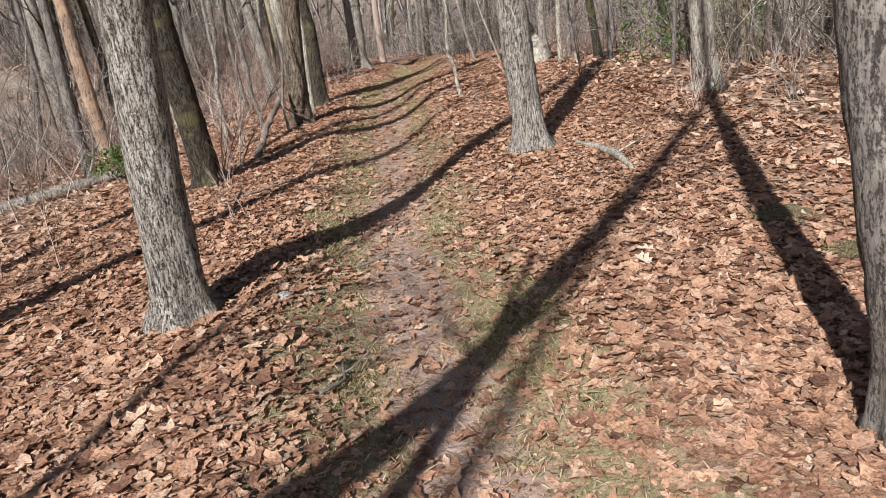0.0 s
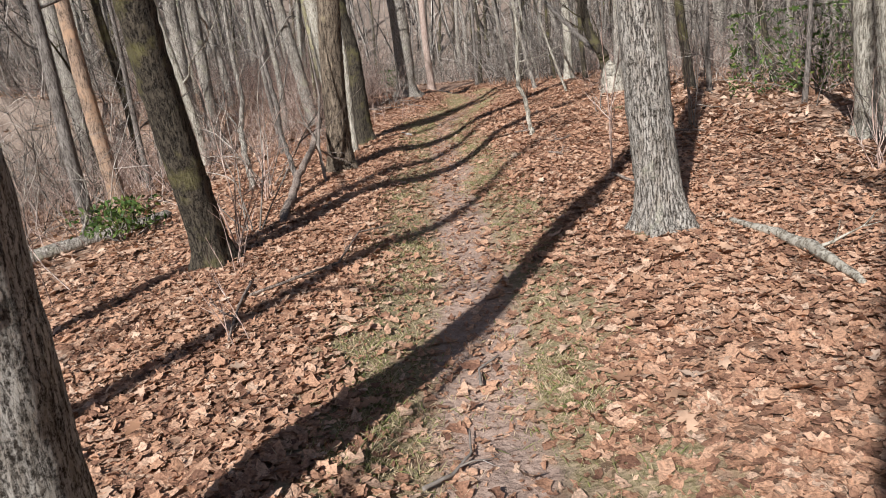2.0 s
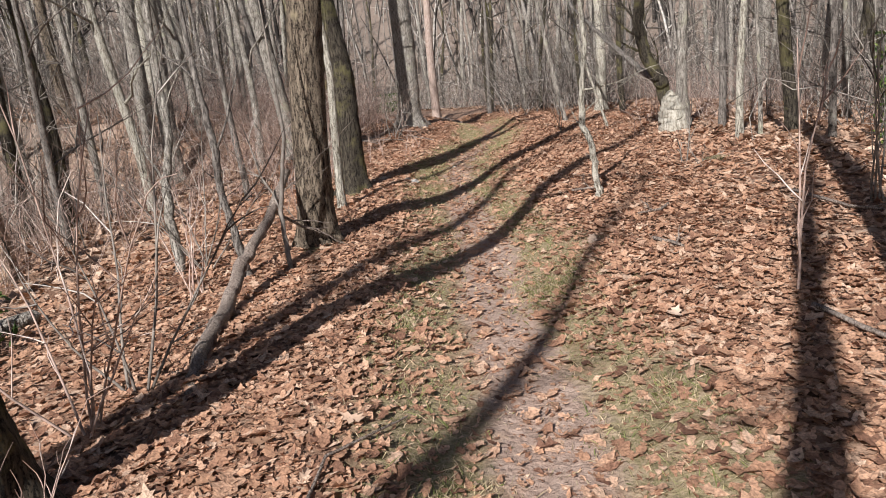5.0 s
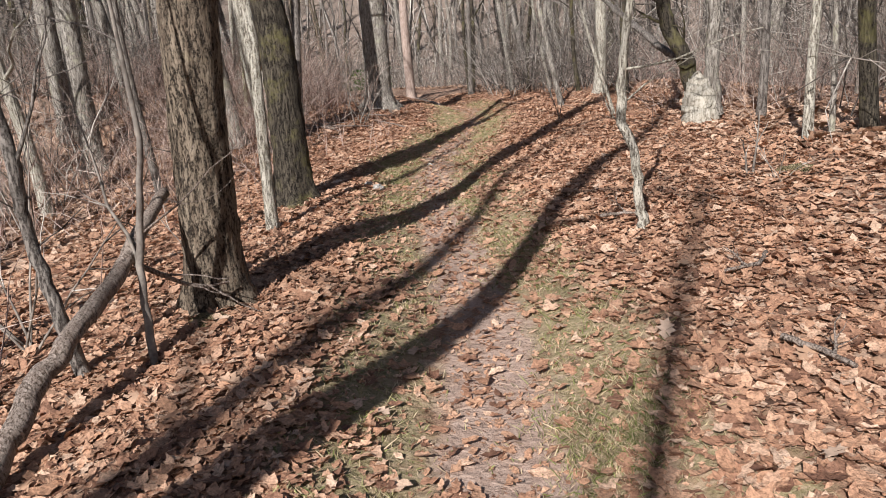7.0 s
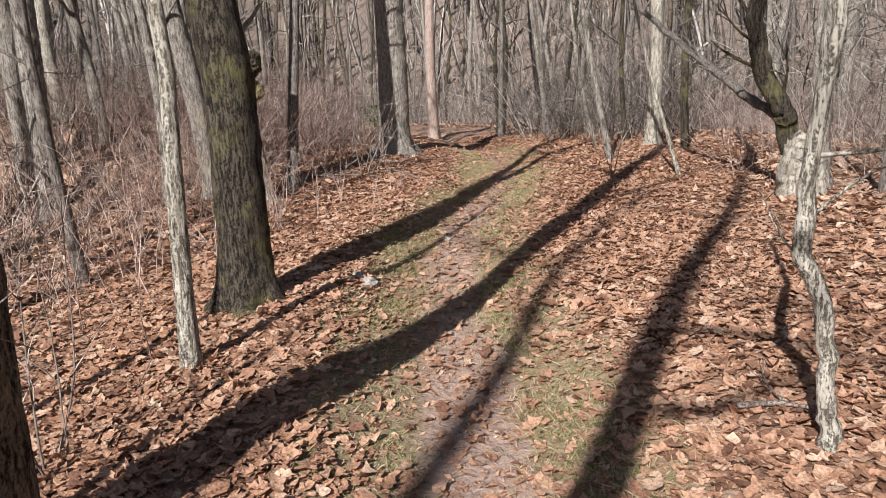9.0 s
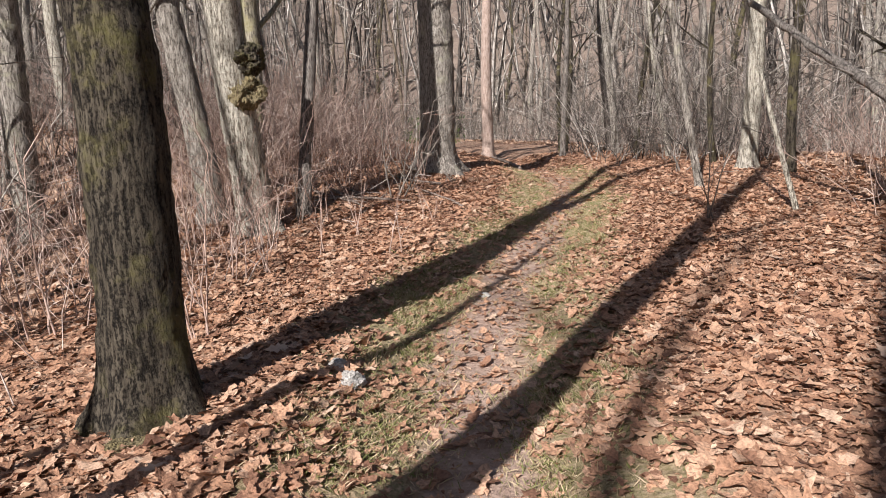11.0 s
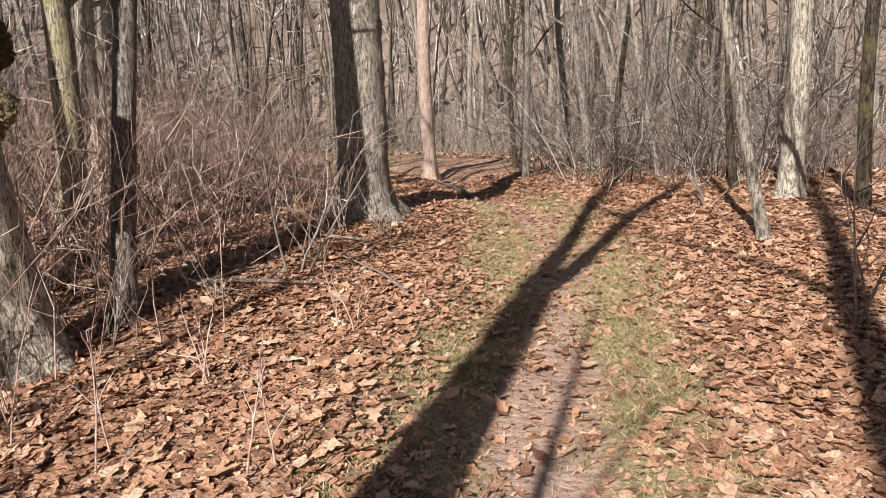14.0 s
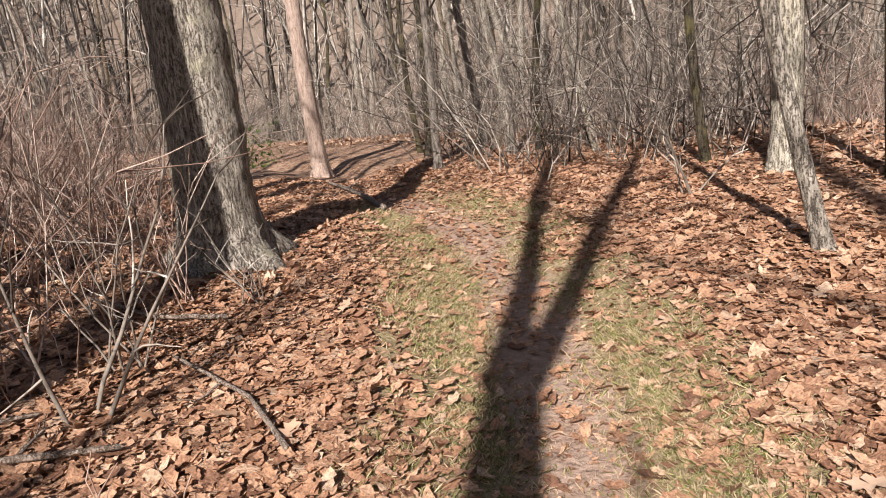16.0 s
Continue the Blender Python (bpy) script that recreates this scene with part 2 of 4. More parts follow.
def land(x, y):
    s, u = trail(x, y)
    d = np.abs(u)
    left, right = np.maximum(-u, 0), np.maximum(u, 0)
    late = smooth(s, 17.5, 20.5)
    # the worn hollow of the path and its banks
    z = -0.15 + 0.15 * smooth(d, 0.15, 0.95) + 0.06 * smooth(right, 0.4, 1.1) * smooth(s, 7, 10) * (1 - smooth(s, 13, 16))
    # the slope that falls away on one side, and the knoll that takes its place at the bend
    z = z - (1 - late) * (0.055 * np.clip(left - 1.0, 0, 2) + 0.13 * np.clip(left - 3.0, 0, 8))
    z = z + late * (0.09 * np.clip(left - 0.6, 0, 3) + 0.13 * np.clip(left - 3, 0, 14) * smooth(s, 19, 23)) + 0.04 * smooth(s, 20, 23) - 0.10 * smooth(s, 23.5, 27) * smooth(u, -0.6, 0.6)
    z = z + 0.035 * np.clip(right - 1.2, 0, 3) * smooth(s, 6, 10) * (1 - smooth(s, 15, 19)) - 0.11 * np.clip(right - 5.0, 0, 14)
    ahead = np.maximum(y - 26, 0)
    z = z - 0.035 * np.clip(ahead, 0, 14)
    far = np.maximum(d - 19, 0)
    z = z + (0.19 + 0.13 * smooth(far, 5, 25)) * np.clip(far, 0, 80)
    amp = smooth(d, 0.2, 1.2) * 0.8 + 0.25
    return z + waves(x, y) * amp + smooth(d, 6, 14) * 0.25 * np.sin(0.31 * x + 0.9) * np.sin(0.27 * y)


def lz(x, y):
    return float(land(np.array([x]), np.array([y]))[0])


def axis(lo, hi, step, reach):
    mid = list(np.arange(lo, hi + 1e-6, step))
    out, k = [], step
    while sum(out) < reach:
        k *= 1.18
        out.append(k)
    c = np.cumsum(out)
    return np.array(list(lo - c[::-1]) + mid + list(hi + c))


def mesh_np(name, verts, faces, material, smooth_faces=True):
    """A mesh from arrays: verts (n, 3), faces (m, 3 or 4)."""
    me = bpy.data.meshes.new(name)
    n, k = len(faces), faces.shape[1]
    me.vertices.add(len(verts))
    me.vertices.foreach_set("co", np.ascontiguousarray(verts, dtype=np.float32).ravel())
    me.loops.add(n * k)
    me.loops.foreach_set("vertex_index", np.ascontiguousarray(faces, dtype=np.int32).ravel())
    me.polygons.add(n)
    me.polygons.foreach_set("loop_start", np.arange(0, n * k, k, dtype=np.int32))
    me.polygons.foreach_set("use_smooth", np.full(n, smooth_faces))
    me.update(calc_edges=True)
    me.validate()
    me.materials.append(material)
    return me


gx, gy = axis(-17, 7, 0.16, 420), axis(-4, 30, 0.16, 420)
X, Y = np.meshgrid(gx, gy)
NX, NY = len(gx), len(gy)
ii = (np.arange(NY - 1)[:, None] * NX + np.arange(NX - 1)[None, :]).ravel()
gv = np.stack([X.ravel(), Y.ravel(), land(X.ravel(), Y.ravel())], 1)
gme = mesh_np("ground", gv, np.stack([ii, ii + 1, ii + NX + 1, ii + NX], 1), GROUND)
S_, U_ = trail(X.ravel(), Y.ravel())
# first weight: where the painted haze greys the litter, growing away from the trail
for key, val in (("far_haze", 0.85 * smooth(np.abs(U_), 6, 13)), ("dirt", 0.68 * (1 - smooth(np.abs(U_ - 0.04), 0.02, 0.52)) * (1 - smooth(S_, 25, 29))), ("grass", 0.5 * (1 - smooth(np.abs(np.abs(U_) - 0.5), 0.15, 0.75)) * (1 - smooth(S_, 26, 30)))):
    at = gme.attributes.new(key, "FLOAT", "POINT")
    at.data.foreach_set("value", val.astype(np.float32))
ground = tagged(new("ground", gme), "leaf-littered woodland floor with a worn dirt footpath", "ground", kind="structure")

# ---- builders ----
rng = np.random.default_rng(7)


class Tubes:
    """Collects tapered tubes into one mesh."""

    def __init__(self):
        self.v, self.f, self.n = [], [], 0

    def add(self, pts, radii, sides=5, rough=0.0, lobes=None):
        pts, radii = np.asarray(pts, float), np.asarray(radii, float)
        t = np.gradient(pts, axis=0)
        t /= np.linalg.norm(t, axis=1, keepdims=True) + 1e-9
        ref = np.where(np.abs(t[:, 2:3]) < 0.9, np.array([[0, 0, 1.0]]), np.array([[1.0, 0, 0]]))
        if np.abs(t[:, 2]).min() < 0.9 <= np.abs(t[:, 2]).max():
            ref = np.tile([[0.31, 0.95, 0.05]], (len(t), 1))
        a = np.cross(t, ref)
        a /= np.linalg.norm(a, axis=1, keepdims=True) + 1e-9
        b = np.cross(t, a)
        ang = np.linspace(0, 2 * np.pi, sides, endpoint=False)
        rr = radii[:, None] * np.ones(sides)
        if lobes is not None:
            rr = rr * lobes(ang)
        if rough:
            rr = rr * (1 + rough * rng.standard_normal(rr.shape))
        v = pts[:, None] + rr[..., None] * (np.cos(ang)[None, :, None] * a[:, None] + np.sin(ang)[None, :, None] * b[:, None])
        m = len(pts)
        i = np.arange(m - 1)[:, None] * sides
        j = np.arange(sides)[None]
        k = (j + 1) % sides
        f = np.stack([i + j, i + k, i + sides + k, i + sides + j], -1).reshape(-1, 4)
        self.v.append(v.reshape(-1, 3))
        self.f.append(f + self.n)
        self.n += m * sides

    def mesh(self, name, material):
        return mesh_np(name, np.concatenate(self.v), np.concatenate(self.f), material)


def part(name, mesh, parent, label="", at=(0, 0, 0)):
    ob = new(name, mesh)
    ob.parent, ob.location = parent, at
    if label:
        ob["label"] = label
    return ob


def wander(start, way, length, steps, bend, lift=0.0):
    """A crooked line that wanders from its first direction."""
    p, d, out = np.array(start, float), np.array(way, float), []
    d /= np.linalg.norm(d)
    out.append(p.copy())
    for _ in range(steps):
        d = d + rng.normal(0, bend, 3) + np.array([0, 0, lift])
        d /= np.linalg.norm(d)
        p = p + d * length / steps
        out.append(p.copy())
    return np.array(out)


def branch(tb, start, way, length, r, depth, sides=6):
    line = wander(start, way, length, 5, 0.16, 0.03)
    tb.add(line, np.linspace(r, r * 0.3, 6), sides)
    if depth > 0:
        for _ in range(3 if depth > 1 else 4):
            k = rng.integers(2, 6)
            d = line[k] - line[k - 1]
            d = d / np.linalg.norm(d) + rng.normal(0, 0.55, 3)
            branch(tb, line[k], d, length * rng.uniform(0.35, 0.6), r * 0.42, depth - 1, 4 if depth > 1 else 3)


def trunk_mesh(line, radii, material, sides=30, flare=0.75, deep=0.07, name="trunk"):
    """A trunk along a line, flared into root buttresses, with bark ridges cut into it."""
    n = len(line)
    ph, lob = rng.uniform(0, 6.28), rng.integers(4, 7)
    ang = np.linspace(0, 2 * np.pi, sides, endpoint=False)
    off = Vector(rng.uniform(0, 50, 3))
    verts = []
    for i in range(n):
        h = line[i][2] - line[0][2] - 0.2
        fl = 1 + flare * math.exp(-max(h, 0) / 0.13) * 0.6
        for a in ang:
            q = Vector((math.cos(a) * 6.5, math.sin(a) * 6.5, line[i][2] * 5.0)) + off
            ridge = abs(noise.noise(q * 1.35)) * 2 - 0.55 + 0.5 * noise.noise(q * 0.35)
            r = radii[i] * fl * (1 + deep * ridge) * (1 + 0.22 * flare * math.exp(-max(h, 0) / 0.18) * math.cos(lob * a + ph))
            verts.append((line[i][0] + r * math.cos(a), line[i][1] + r * math.sin(a), line[i][2]))
    i = np.arange(n - 1)[:, None] * sides
    j = np.arange(sides)[None]
    k = (j + 1) % sides
    return mesh_np(name, np.array(verts), np.stack([i + j, i + k, i + sides + k, i + sides + j], -1).reshape(-1, 4), material)


def tree(x, y, r, lean, height, material, label, near=True, fork=0.0, first=3.6, limbs=6, flare=0.75, group="", upper=0.0, twigs=2):
    root = tagged(new("tree"), label, "tree", group)
    root.location = (x, y, lz(x, y))
    fine = np.arange(-0.2, 3.4, 0.055 if near else 0.3)
    top = fork if fork else height
    hs = np.concatenate([fine, np.arange(3.5, top, 0.4), [top]])
    hs = hs[hs <= top + 1e-6]
    wob = rng.uniform(0, 6)

    def centre(h):
        k = min(h, 4.0) + max(h - 4.0, 0) * 0.45
        sway = 0.02 if near else 0.09
        s = sway * math.sin(h * (1.3 if near else 0.8) + wob) - sway * math.sin(wob) + upper * max(h - 1.6, 0)
        return np.array([lean[0] * k + s, lean[1] * k + sway * (math.sin(h * 0.9 + wob) - math.sin(wob)), h])

    line = np.array([centre(h) for h in hs])
    rad = np.array([r * (1.05 - 0.75 * max(h, 0) / height) for h in hs])
    part("trunk", trunk_mesh(line, rad, material, 32 if near else 9, flare, 0.08 if near else 0.05), root)
    if fork:
        for sx in (-1, 1):
            tb = Tubes()
            w = np.array([sx * 0.14 + lean[0] * 0.5, rng.uniform(-0.1, 0.1), 1.0])
            ln = wander(centre(fork) + np.array([sx * r * 0.3, 0, -0.15]), w, height - fork, 9, 0.035)
            tb.add(ln, np.linspace(rad[-1] * 0.8, 0.02, 10), 12)
            for k in range(2, 10):
                for _ in range(2):
                    a = rng.uniform(0, 6.28)
                    branch(tb, ln[k], (math.cos(a), math.sin(a), rng.uniform(0.3, 1.0)), rng.uniform(1.0, 2.4), r * 0.2, 1)
            part("limb", tb.mesh("limb", material), root)
    else:
        for k in range(limbs):
            tb = Tubes()
            h = first + (height - first - 0.5) * (k + rng.uniform(0, 0.7)) / limbs
            a = rng.uniform(0, 6.28)
            branch(tb, centre(h), (math.cos(a), math.sin(a), rng.uniform(0.4, 1.2)), rng.uniform(1.4, 2.8) * (1.15 - 0.5 * h / height), r * 0.34 * (1.1 - 0.7 * h / height), twigs)
            part("limb", tb.mesh("limb", material), root)
    return root


# ---- trees along the trail ----
tree(-3.08, 2.85, 0.15, (0.085, -0.015), 8, BARK_OAK, "straight oak trunk with pale grey flaky bark beside the path", first=3.6, upper=0.04)
tree(-5.85, 6.50, 0.155, (0.11, -0.20), 12, BARK_DARK, "leaning dark mossy trunk at the foot of the slope", first=4.5, upper=0.03)
big = tree(-2.10, 7.36, 0.165, (-0.045, -0.004), 13, BARK_OAK, "thick oak with coarse plated grey bark and a flared foot", first=4.5, flare=1.0)
tree(0.61, 2.16, 0.115, (-0.125, 0.024), 9, BARK_GREY, "leaning smooth grey trunk with pale lichen spots", first=4.0)
tree(-0.45, 10.6, 0.16, (-0.09, 0.0), 11, BARK_CREAM, "pale whitish trunk ringed by thin shoots", first=2.2)
tree(-7.16, 10.62, 0.168, (0.10, 0.016), 13, BARK_BROWN, "dark brown trunk with deep vertical bark ridges", first=5)
tree(-8.47, 13.38, 0.175, (0.006, 0.005), 13, BARK_DARK, "mossy dark trunk that forks high up", fork=4.7, flare=0.9, upper=-0.15)
tree(-7.98, 12.32, 0.052, (0.02, 0.02), 5, BARK_CREAM, "slender pale trunk beside a thick mossy one", first=2.8, limbs=4, flare=0.3, upper=-0.13)
tree(-11.64, 21.25, 0.275, (0.0, 0.02), 15, BARK_PALE, "thick pale trunk with broad flared roots at the bend", first=5, flare=1.1)
tree(-14.25, 28.2, 0.14, (0.015, 0.01), 12, BARK_PINK, "smooth pinkish pale trunk behind the bend", first=4)
tree(-11.53, 26.4, 0.06, (0.02, 0.0), 7, BARK_GREY, "thin grey sapling at the end of the straight", first=2, limbs=5, flare=0.3)
burl_tree = tree(-11.42, 17.12, 0.19, (-0.01, -0.105), 12, BARK_CREAM, "leaning pale trunk with two mossy burls", first=4)
tree(-12.36, 17.34, 0.15, (-0.07, -0.09), 12, BARK_PALE, "leaning rough pale trunk beside the burled tree", first=4)
tree(-11.3, 17.7, 0.078, (-0.04, 0.19), 9, BARK_GREY, "slim two-toned grey trunk with twigs at its foot", first=3.4, flare=0.4)
tree(-7.64, 21.2, 0.05, (-0.20, 0.0), 8, BARK_PALE, "thin pale tree leaning over the path edge", first=2.6, limbs=5, flare=0.5)
tree(-7.45, 23.9, 0.13, (0.01, 0.0), 12, BARK_CREAM, "upright pale trunk in the brush", first=3.5)
tree(-11.4, 10.2, 0.13, (-0.03, 0.0), 12, BARK_PEEL, "pale trunk with peeling orange-brown bark", first=4)
tree(-18.6, 15.6, 0.22, (-0.01, -0.01), 14, BARK_PALE, "tall pale trunk down the slope", first=5)
tree(-15.2, 16.8, 0.18, (0.01, 0.01), 13, BARK_PALE, "tall pale mottled trunk down the slope", first=5)
tree(-16.4, 17.4, 0.17, (0.0, 0.0), 13, BARK_PALE, "tall pale mottled trunk down the slope", first=5)
# trees known from the shadows that they throw over the path
tree(-1.9, -2.4, 0.13, (0.16, 0.0), 11, BARK_OAK, "leaning oak behind the start of the walk", near=False, first=5, upper=0.16)
tree(-1.35, -3.0, 0.10, (0.14, 0.0), 5.2, BARK_GREY, "slim grey trunk behind the start of the walk", near=False, first=3.6, limbs=3)
tree(-4.6, -0.9, 0.13, (0.09, 0.0), 11, BARK_OAK, "grey trunk on the slope beside the start", near=False, first=4.4, upper=0.04)
tree(-5.85, 0.9, 0.15, (0.02, 0.0), 13, BARK_DARK, "dark trunk on the slope beside the start", near=False, first=5)
tree(-2.3, -3.4, 0.06, (-0.02, 0.0), 8, BARK_GREY, "thin many-branched tree behind the start of the walk", near=False, first=1.6, limbs=16)
# slimmer trees set back among the brush
for x, y, r, lean, height, bark_kind, lab in (
    (-13.05, 17.07, 0.075, (0.0, 0.0), 9, BARK_PALE, "slim pale trunk down the slope"), (-10.6, 13.7, 0.05, (0.05, 0.0), 7, BARK_GREY, "slim grey trunk down the slope"),
    (-14.4, 20.2, 0.10, (-0.03, 0.0), 11, BARK_CREAM, "pale straight trunk behind the burled tree"), (-13.2, 18.9, 0.12, (-0.05, 0.0), 12, BARK_MOSSY_PALE, "pale trunk with yellow-green moss behind the burled tree"),
    (-16.0, 18.6, 0.11, (-0.07, 0.0), 12, BARK_PALE, "leaning pale trunk down the slope"), (-22.7, 23.9, 0.17, (0.06, 0.0), 13, BARK_DARK, "leaning dark trunk down the slope"),
    (-19.3, 20.1, 0.17, (-0.04, 0.0), 13, BARK_PALE, "pale trunk down the slope"), (-17.9, 19.3, 0.12, (0.03, 0.0), 12, BARK_CREAM, "pale mottled trunk down the slope"),
    (-14.2, 13.2, 0.10, (0.04, 0.0), 11, BARK_DARK, "dark slim trunk down the slope"), (-12.9, 13.9, 0.085, (-0.05, 0.0), 10, BARK_CREAM, "pale slim trunk down the slope"),
    (-3.64, 15.5, 0.05, (0.0, 0.0), 8, BARK_CREAM, "slim pale trunk in the brush beyond the knoll"), (-3.0, 16.4, 0.09, (-0.02, 0.0), 10, BARK_DARK, "dark trunk in the brush beyond the knoll"),
    (-2.55, 15.3, 0.045, (0.05, 0.0), 8, BARK_GREY, "slim grey trunk in the brush beyond the knoll"), (-3.4, 15.9, 0.03, (0.03, 0.0), 6, BARK_PALE, "thin pale sapling in the brush beyond the knoll"),
    (-1.6, 18.7, 0.08, (-0.12, 0.0), 10, BARK_DARK, "leaning dark trunk in the brush"), (-1.1, 12.8, 0.035, (0.1, 0.0), 6, BARK_GREY, "thin leaning grey sapling"),
    (-4.1, 18.4, 0.06, (0.05, 0.0), 9, BARK_GREY, "slim grey trunk beside the twisted tree"), (-6.4, 19.9, 0.028, (-0.22, 0.0), 6, BARK_CREAM, "thin pale sapling leaning over the knoll"),
    (-6.75, 23.2, 0.07, (0.0, 0.0), 10, BARK_DARK, "dark trunk past the path edge"), (-8.1, 24.6, 0.05, (-0.04, 0.0), 8, BARK_DARK, "thin dark trunk past the path edge"),
    (-10.7, 27.5, 0.075, (-0.04, 0.0), 10, BARK_PALE, "pale crooked trunk closing the end of the straight"), (-10.35, 27.9, 0.06, (0.08, 0.0), 9, BARK_DARK, "dark crooked trunk closing the end of the straight"),
    (-12.6, 29.3, 0.07, (0.0, 0.0), 10, BARK_DARK, "dark slim trunk behind the bend"), (-13.2, 30.6, 0.06, (0.03, 0.0), 10, BARK_DARK, "dark slim trunk behind the bend"),
    (-11.9, 30.8, 0.08, (-0.02, 0.0), 11, BARK_GREY, "grey slim trunk behind the bend"), (-9.4, 26.9, 0.045, (-0.1, 0.0), 7, BARK_CREAM, "thin pale leaning trunk in the brush")):
    tree(x, y, r, lean, height, bark_kind, lab, near=False, first=1.8, limbs=6, flare=0.4)

# two burls on the leaning trunk
def lump(name, radius, squash, material, seed):
    bm = bmesh.new()
    bmesh.ops.create_icosphere(bm, subdivisions=5, radius=radius)
    for v in bm.verts:
        q = v.co * (4.5 / radius * 0.2) + Vector((seed, 0, 0))
        v.co *= 1 + 0.34 * noise.noise(q * 1.6) + 0.16 * noise.noise(q * 5) + 0.12 * noise.noise(q * 13) + 0.05 * noise.noise(q * 29)
        v.co.z *= squash
    me = bpy.data.meshes.new(name)
    bm.to_mesh(me)
    bm.free()
    me.materials.append(material)
    return me


part("burl", lump("burl", 0.21, 0.85, BARK_MOSS, 3), burl_tree, "knobbly mossy yellow-green burl", (0.06, -0.13, 1.46))
part("burl", lump("burl", 0.19, 0.9, BARK_DARK, 9), burl_tree, "dark rough burl", (0.10, -0.09, 1.80))


def stem(name, pts, radii, material, label, category, sides=9, shoots=(), group="", knobbly=0.06):
    """One crooked woody stem with side shoots; a thing with parts."""
    root = tagged(new(name), label, category, group)
    base = np.array(pts[0], float)
    root.location = base
    fine, fr = [], []
    for a, b, ra, rb in zip(pts[:-1], pts[1:], radii[:-1], radii[1:]):
        for k in range(6):
            f = k / 6
            fine.append(np.array(a) * (1 - f) + np.array(b) * f - base + rng.normal(0, min(0.12 * ra, 0.012), 3))
            fr.append(ra * (1 - f) + rb * f)
    fine.append(np.array(pts[-1]) - base)
    fr.append(radii[-1])
    tb = Tubes()
    tb.add([fine[0] + (fine[0] - fine[1]) * 0.1] + fine + [fine[-1] + (fine[-1] - fine[-2]) * 0.15], [fr[0] * 0.1] + fr + [fr[-1] * 0.1], sides, knobbly)
    part("stem", tb.mesh("stem", material), root)
    for k, way, length, r in shoots:
        tb = Tubes()
        branch(tb, fine[k], way, length, r, 1, 5)
        part("branch", tb.mesh("branch", material), root)
    return root


g = lz
ang = np.linspace(radians(-92), radians(-52), 9)
zz = np.linspace(1.80, 1.96, 7)
rim = np.array([[(0.166 * math.cos(a) - 0.045 * z + 0.01 + rng.normal(0, 0.001), 0.166 * math.sin(a), z + rng.normal(0, 0.004)) for a in ang] for z in zz]).reshape(-1, 3)
ij = (np.arange(6)[:, None] * 9 + np.arange(8)[None]).ravel()
BLAZE, n_, l_, b_ = mat("white_trail_paint", 0.7)
tc_ = n_.new("ShaderNodeTexCoord")
r_ = ramp(n_, [(0.3, (0.45, 0.43, 0.38)), (0.5, (0.82, 0.81, 0.78))])
l_.new(noise_tex(n_, l_, tc_.outputs["Object"], 55, 5), r_.inputs[0])
l_.new(r_.outputs[0], b_.inputs["Base Color"])
bump(n_, l_, b_, noise_tex(n_, l_, tc_.outputs["Object"], 60, 4), 0.8, 0.01)
blaze = part("trail_blaze", mesh_np("trail_blaze", rim, np.stack([ij, ij + 1, ij + 10, ij + 9], 1), BLAZE), big, "worn white painted trail blaze")
thick = blaze.modifiers.new("thickness", "SOLIDIFY")
thick.thickness, thick.offset = 0.02, -1.0
# kinked sapling right of the path
stem("sapling", [(-4.80, 12.36, g(-4.8, 12.36) - 0.05), (-4.83, 12.36, 0.2), (-4.87, 12.36, 0.62), (-4.95, 12.36, 0.80), (-4.94, 12.36, 1.15), (-4.88, 12.36, 1.6), (-4.95, 12.4, 2.4), (-4.8, 12.5, 3.6)],
     [0.045, 0.036, 0.033, 0.034, 0.03, 0.024, 0.018, 0.006], BARK_CREAM, "slender kinked sapling with pale smooth bark", "sapling",
     shoots=[(24, (1, 0.1, 0.1), 0.9, 0.010), (20, (0.5, 0.2, 0.6), 0.5, 0.008), (16, (-0.5, 0, 0.6), 0.3, 0.007), (34, (-1, 0, 0.5), 0.8, 0.008)])
# broken grey stem that leans out of the slope
stem("dead_branch", [(-5.98, 7.62, g(-5.98, 7.62) - 0.02), (-6.3, 8.1, g(-6.3, 8.1) + 0.05), (-6.66, 8.75, 0.02), (-6.78, 9.05, 0.18), (-6.86, 9.35, 0.32), (-7.06, 9.88, 0.46), (-7.12, 10.05, 0.56), (-7.31, 10.5, 0.72)],
     [0.04, 0.05, 0.052, 0.05, 0.045, 0.042, 0.042, 0.032], WOOD_BARE, "broken bare grey stem leaning out of the slope", "dead branch",
     shoots=[(32, (-0.3, 0.5, -0.6), 0.7, 0.02), (36, (0.6, 0.5, 0.4), 0.7, 0.008)])
stem("sapling", [(-8.1, 9.75, g(-8.1, 9.75) - 0.05), (-8.18, 9.8, 0.45), (-8.3, 9.95, 0.75), (-8.27, 10.08, 1.2), (-8.4, 10.2, 1.8), (-8.5, 10.4, 3.4)], [0.05, 0.045, 0.04, 0.036, 0.03, 0.01], BARK_PALE,
     "crooked pale sapling on the slope", "sapling", shoots=[(12, (-0.6, 0.2, 0.7), 0.9, 0.012), (20, (0.5, 0.2, 0.8), 0.8, 0.01)])
stem("sapling", [(-7.2, 9.62, g(-7.2, 9.62) - 0.05), (-7.25, 9.6, 0.3), (-7.34, 9.6, 0.73), (-7.31, 9.6, 1.03), (-7.38, 9.62, 1.46), (-7.5, 9.7, 1.95), (-7.7, 9.9, 3.6)], [0.042, 0.036, 0.03, 0.034, 0.026, 0.022, 0.008], BARK_GREY,
     "crooked dark sapling beside the broken stem", "sapling", shoots=[(18, (0.5, 0.2, 0.8), 0.8, 0.012), (26, (-0.6, 0.1, 0.8), 0.9, 0.01)])
